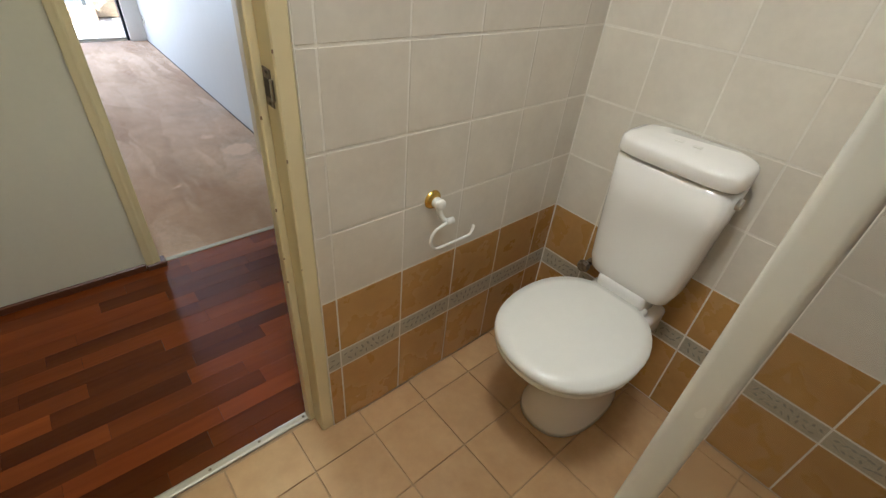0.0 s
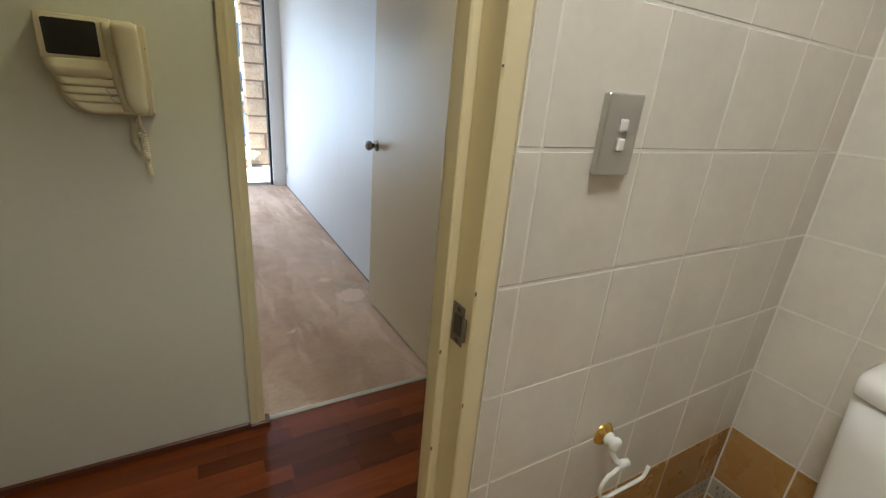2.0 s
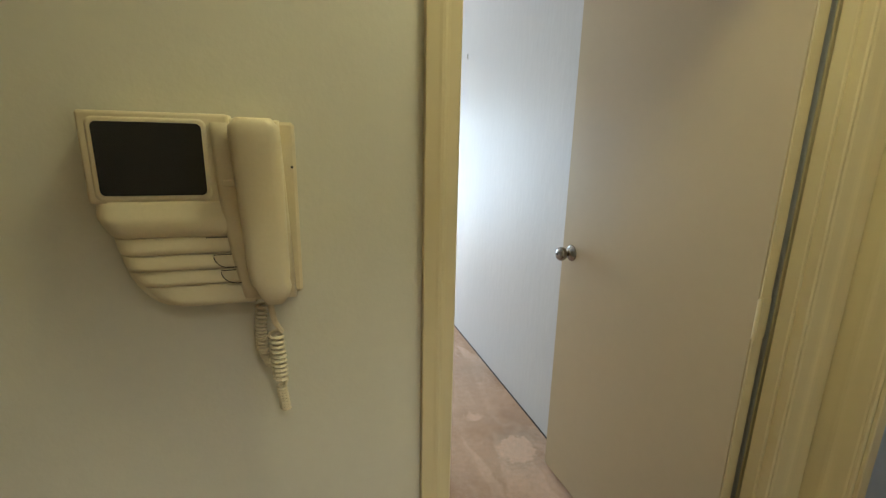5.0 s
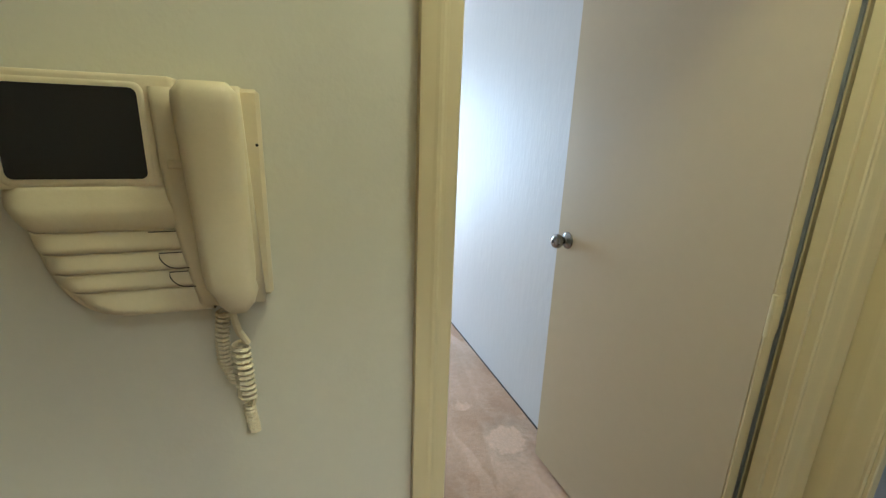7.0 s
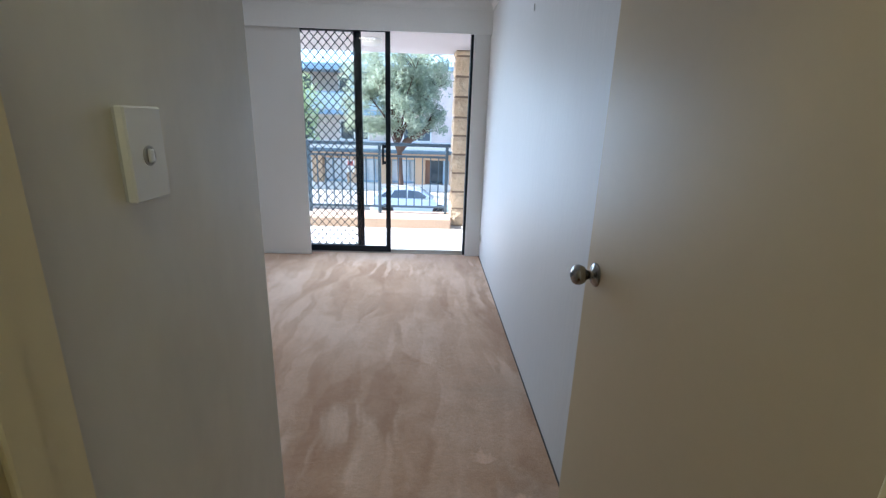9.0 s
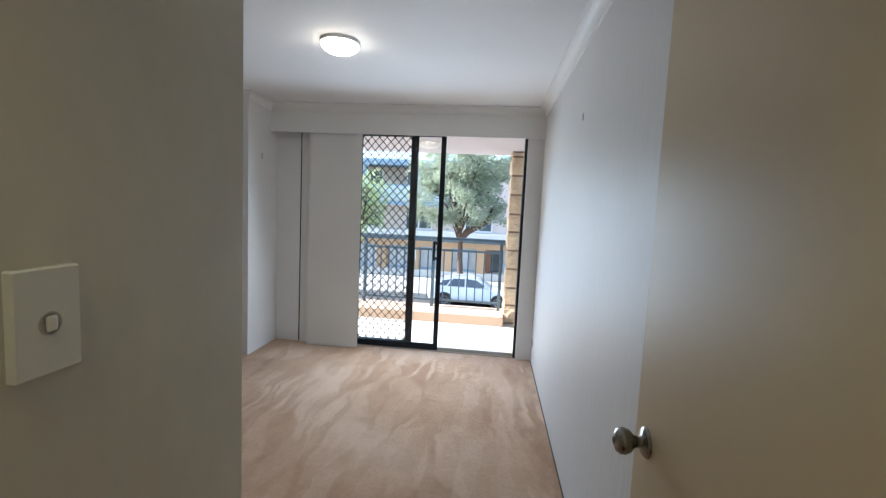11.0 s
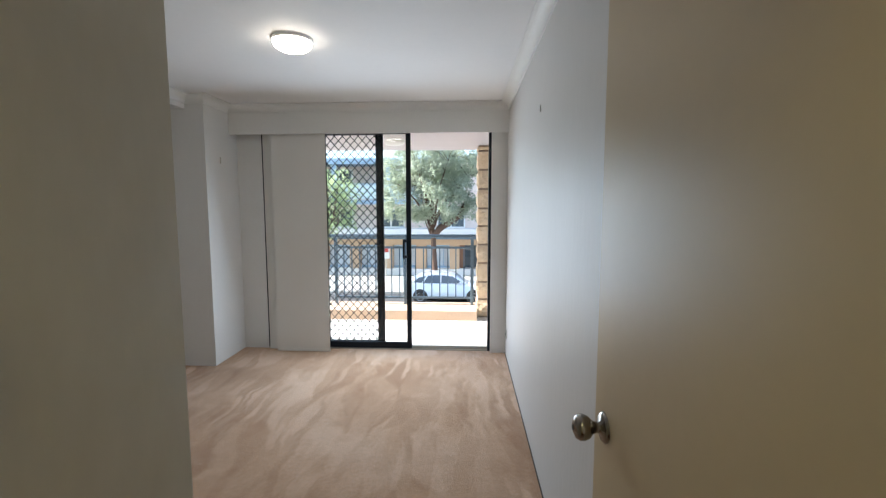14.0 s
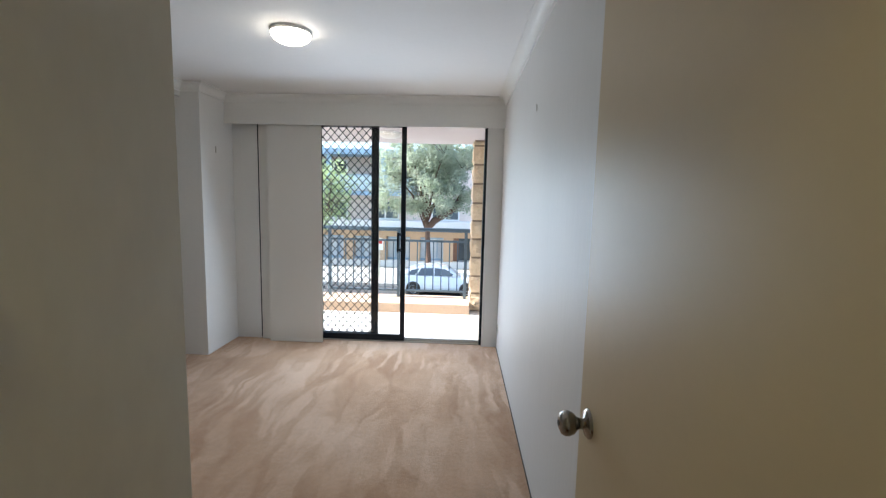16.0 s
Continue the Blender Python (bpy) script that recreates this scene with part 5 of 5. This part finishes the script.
# ---- building across the street ----
def building():
    FY = 32.0
    t = thing("apartment_building", "pale brick apartment block with blue steel balconies across the street", "building", at=(-4.0, FY, GZ))
    o = Vector((-4.0, FY, GZ))
    def p(name, bm, m, label="", parent=None):
        bm.transform(Matrix.Translation(-o))
        return part(name, bm, m, parent or t, label)
    p("wall", boxes((-30, 26, FY + 1.2, FY + 12, GZ, 4.6)), M["brick_far"])
    p("roof", box(-30.5, 26.5, FY + 0.9, FY + 12, 4.6, 4.9, 0.05), M["blue_steel"])
    p("plinth", box(-30, 26, FY - 0.3, FY + 1.2, GZ, GZ + 0.45), M["pale_render"])
    x = -14.45
    while x < 9:
        w = 2.30
        p("pier", box(x, x + 0.68, FY - 0.25, FY + 1.2, GZ + 0.45, -1.15, 0.02), M["ochre"])
        if abs(x + 0.65) < 0.1:
            # recessed shop entrance with a dark doorway beside a brown timber panel
            p("timber_panel", boxes((x + 0.68, x + 1.05, FY + 0.1, FY + 0.25, GZ + 0.45, -1.15), bevel=0.01), M["brown_timber"], "brown timber panel")
            p("entrance", boxes((x + 1.05, x + 1.9, FY + 0.9, FY + 0.95, GZ + 0.45, -1.15), (x + 1.05, x + 1.09, FY + 0.26, FY + 0.9, GZ + 0.45, -1.15), bevel=0.005), M["far_window"], "dark glazed entrance")
            p("entrance_frame", boxes((x + 1.9, x + w, FY + 0.1, FY + 0.95, GZ + 0.45, -1.15), (x + 1.09, x + 1.9, FY + 0.86, FY + 0.9, GZ + 2.0, GZ + 2.06)), M["blue_steel"])
            x += w
            continue
        f = p("window", boxes((x + 0.68, x + w, FY + 0.3, FY + 0.4, GZ + 0.45, GZ + 0.60), (x + 0.68, x + w, FY + 0.3, FY + 0.4, -1.3, -1.15), (x + 1.22, x + 1.28, FY + 0.3, FY + 0.4, GZ + 0.6, -1.3), (x + 1.82, x + 1.88, FY + 0.3, FY + 0.4, GZ + 0.6, -1.3)), M["blue_steel"])
        for a, b in ((x + 0.68, x + 1.22), (x + 1.28, x + 1.82), (x + 1.88, x + w)):
            p("pane", box(a, b, FY + 0.42, FY + 0.46, GZ + 0.60, -1.3), M["shop_glass"], "", f)
        x += w
    p("lintel", box(-30, 26, FY - 0.3, FY + 1.2, -1.15, -0.72, 0.02), M["ochre"], "brown timber lintel")
    p("awning", box(-30, 26, FY - 0.9, FY + 1.2, -0.72, -0.5, 0.02), M["rail"], "blue-grey awning edge")
    p("fascia", box(-30, 26, FY - 0.5, FY + 1.2, -0.5, -0.05, 0.03), M["pale_render"], "white rendered ledge")
    for x in (-12.6, -9.6, -5.9, -1.6, 2.2):
        f = p("window", boxes((x, x + 2.0, FY + 1.1, FY + 1.22, -0.05, 0.05), (x, x + 2.0, FY + 1.1, FY + 1.22, 1.2, 1.3), (x, x + 0.1, FY + 1.1, FY + 1.22, 0.05, 1.2), (x + 0.95, x + 1.05, FY + 1.1, FY + 1.22, 0.05, 1.2), (x + 1.9, x + 2.0, FY + 1.1, FY + 1.22, 0.05, 1.2)), M["white_trim"])
        p("pane", box(x + 0.1, x + 1.9, FY + 1.14, FY + 1.18, 0.05, 1.2), M["far_window"], "", f)
        f = p("window", boxes((x, x + 2.0, FY + 1.1, FY + 1.22, 1.95, 2.05), (x, x + 2.0, FY + 1.1, FY + 1.22, 4.0, 4.1), (x, x + 0.1, FY + 1.1, FY + 1.22, 2.05, 4.0), (x + 0.95, x + 1.05, FY + 1.1, FY + 1.22, 2.05, 4.0), (x + 1.9, x + 2.0, FY + 1.1, FY + 1.22, 2.05, 4.0)), M["white_trim"])
        p("pane", box(x + 0.1, x + 1.9, FY + 1.14, FY + 1.18, 2.05, 4.0), M["far_window"], "", f)
    b = p("balcony", boxes((-13.0, -2.6, FY - 0.6, FY + 1.2, 1.62, 1.92)), M["blue_steel"], "blue steel balcony")
    p("roof_edge", box(-13.2, -2.4, FY - 0.8, FY + 1.2, 4.3, 4.62), M["blue_steel"], "", b)
    for x in (-13.0, -8.6, -4.9):
        p("column", box(x, x + 0.30, FY - 0.58, FY - 0.34, 1.92, 4.3), M["blue_steel"], "", b)
    for x0, x1 in ((-12.7, -8.6), (-8.3, -4.9), (-4.6, -2.7)):
        p("balustrade", box(x0, x1, FY - 0.52, FY - 0.47, 1.98, 2.95), M["balustrade_glass"], "", b)
        p("handrail", box(x0, x1, FY - 0.55, FY - 0.44, 2.95, 3.02), M["blue_steel"], "", b)
    return t


building()
sg = thing("street_sign", "small red and white parking sign on a pole", "sign", at=(-3.9, 25.6, GZ + 0.14))
part("pole", tube([(0, 0, 0), (0, 0, 2.45)], 0.03, 8), M["aluminium"], sg)
part("plate", box(-0.2, 0.2, -0.05, -0.03, 1.75, 2.4, 0.01), M["white_trim"], sg)
part("red_bar", box(-0.15, 0.15, -0.06, -0.05, 2.1, 2.33), M["red_sign"], sg)

# ---- floor, wall and paving pieces ----
def shared_piece(name, mesh, parent, loc, label=""):
    ob = new(name, mesh)
    ob.parent = parent
    ob.location = loc
    return ob


_cache = {}


def tile_mesh(sx, sy, sz, material, bevel=0.0015):
    key = (round(sx, 4), round(sy, 4), round(sz, 4), material.name)
    if key not in _cache:
        bm = box(-sx / 2, sx / 2, -sy / 2, sy / 2, -sz / 2, sz / 2, bevel)
        me = bpy.data.meshes.new("tile")
        bm.to_mesh(me)
        bm.free()
        me.materials.append(material)
        _cache[key] = me
    return _cache[key]


obs = bpy.data.objects
J = 0.0048   # joint
ROWZ = [0.0, 0.255, 0.322, 0.518, 0.715, 0.911, 1.109, 1.310, 1.510, 1.710, 1.910, 2.110, 2.310, 2.48]


def tile_row_material(k):
    return M["tile_brown"] if k in (0, 2) else M["band_ground"] if k == 1 else M["tile_white"]


def relief(bm, u0, u1, z0, z1, put, seed):
    """Small scrolls and leaves standing out of the border tile."""
    rnd = random.Random(seed)
    n = max(2, int((u1 - u0) / 0.018))
    for i in range(n):
        for row in range(2):
            u = u0 + (i + 0.5 + 0.3 * row) * (u1 - u0) / n
            z = z0 + (z1 - z0) * (0.3 + 0.4 * row) + rnd.uniform(-0.004, 0.004)
            a = rnd.uniform(0, math.pi)
            l, w = rnd.uniform(0.006, 0.011), rnd.uniform(0.0025, 0.004)
            if not u0 + 0.01 < u < u1 - 0.01:
                continue
            ring = [(u + l * math.cos(t) * math.cos(a) - w * math.sin(t) * math.sin(a), z + l * math.cos(t) * math.sin(a) + w * math.sin(t) * math.cos(a)) for t in [2 * math.pi * k / 6 for k in range(6)]]
            vs = [bm.verts.new(put(x, y, 0.0)) for x, y in ring]
            top = bm.verts.new(put(u, z, 0.002))
            for k in range(6):
                bm.faces.new((vs[k], vs[(k + 1) % 6], top))


def tile_wall(parent, us, axis, face):
    rel = bmesh.new()
    for k, (z0, z1) in enumerate(zip(ROWZ, ROWZ[1:])):
        for u0, u1 in zip(us, us[1:]):
            w, h = u1 - u0 - 0.0034, z1 - z0 - J
            if w < 0.01:
                continue
            m = tile_row_material(k)
            if axis == "x":
                me = tile_mesh(w, 0.009, h, m)
                loc = ((u0 + u1) / 2, face + 0.0045, (z0 + z1) / 2)
            else:
                me = tile_mesh(0.009, w, h, m)
                loc = (face + 0.0045, (u0 + u1) / 2, (z0 + z1) / 2)
            shared_piece("tile", me, parent, loc)
            if k == 1:
                put = (lambda u, z, d: (u, face - d, z)) if axis == "x" else (lambda u, z, d: (face - d, u, z))
                relief(rel, u0, u1, z0 + 0.006, z1 - 0.006, put, int(u0 * 1000))
    bmesh.ops.recalc_face_normals(rel, faces=rel.faces)
    r = part("border_relief", rel, M["band_relief"], parent, "raised grey leaf border")
    r["kind"] = "stuff"


tile_wall(obs["wall_bathroom_north"], [0.218, 0.259, 0.462, 0.660, 0.858, 1.056, 1.150], "x", TW)
tile_wall(obs["wall_bathroom_east"], [-1.17, -0.97, -0.77, -0.57, -0.37, -0.17, 0.03, 0.23, 0.43, 0.63, 0.799], "y", TE)

# bathroom floor tiles
fx = [0.105 + 0.2 * i for i in range(-9, 6)] + [TE]
fy = [0.703 + 0.2 * i for i in range(-12, 1)] + [0.862]
for x0, x1 in zip(fx, fx[1:]):
    for y0, y1 in zip(fy, fy[1:]):
        if x1 < -1.3 or y1 < -1.1:
            continue
        if y1 > 0.8 and (x0 < BJ0 - 0.1 or x0 > 0.2):
            y1 = TW
        shared_piece("tile", tile_mesh(x1 - x0 - 0.003, y1 - y0 - 0.003, 0.01, M["tile_floor"]), obs["floor_bathroom"], ((x0 + x1) / 2, (y0 + y1) / 2, -0.006 + random.uniform(-0.0004, 0.0004)))

# timber strips in the hall, staggered
rnd = random.Random(4)
y = 0.885
while y < 1.95:
    w = min(0.066, 1.957 - y)
    x = -1.75 + rnd.uniform(-0.3, 0)
    while x < EX - 0.01:
        l = rnd.choice((0.24, 0.32, 0.40, 0.48, 0.56))
        x1 = min(x + l, EX)
        if x1 > x + 0.02:
            shared_piece("plank", tile_mesh(round(x1 - x, 3) - 0.0006, round(w, 4) - 0.0006, 0.012, M["plank"], 0.0), obs["floor_hall"], ((x + x1) / 2, y + w / 2, -0.0065))
        x += l
    y += 0.066

# balcony paving
for i in range(9):
    for j in range(5):
        x0, y0 = -2.0 + 0.3 * i, 6.43 + 0.3 * j
        y1 = min(y0 + 0.3, 7.615)
        if y1 - y0 < 0.02:
            continue
        shared_piece("tile", tile_mesh(0.296, round(y1 - y0, 3) - 0.004, 0.012, M["balcony_tile"]), obs["floor_balcony"], (x0 + 0.15, (y0 + y1) / 2, BZ - 0.006))
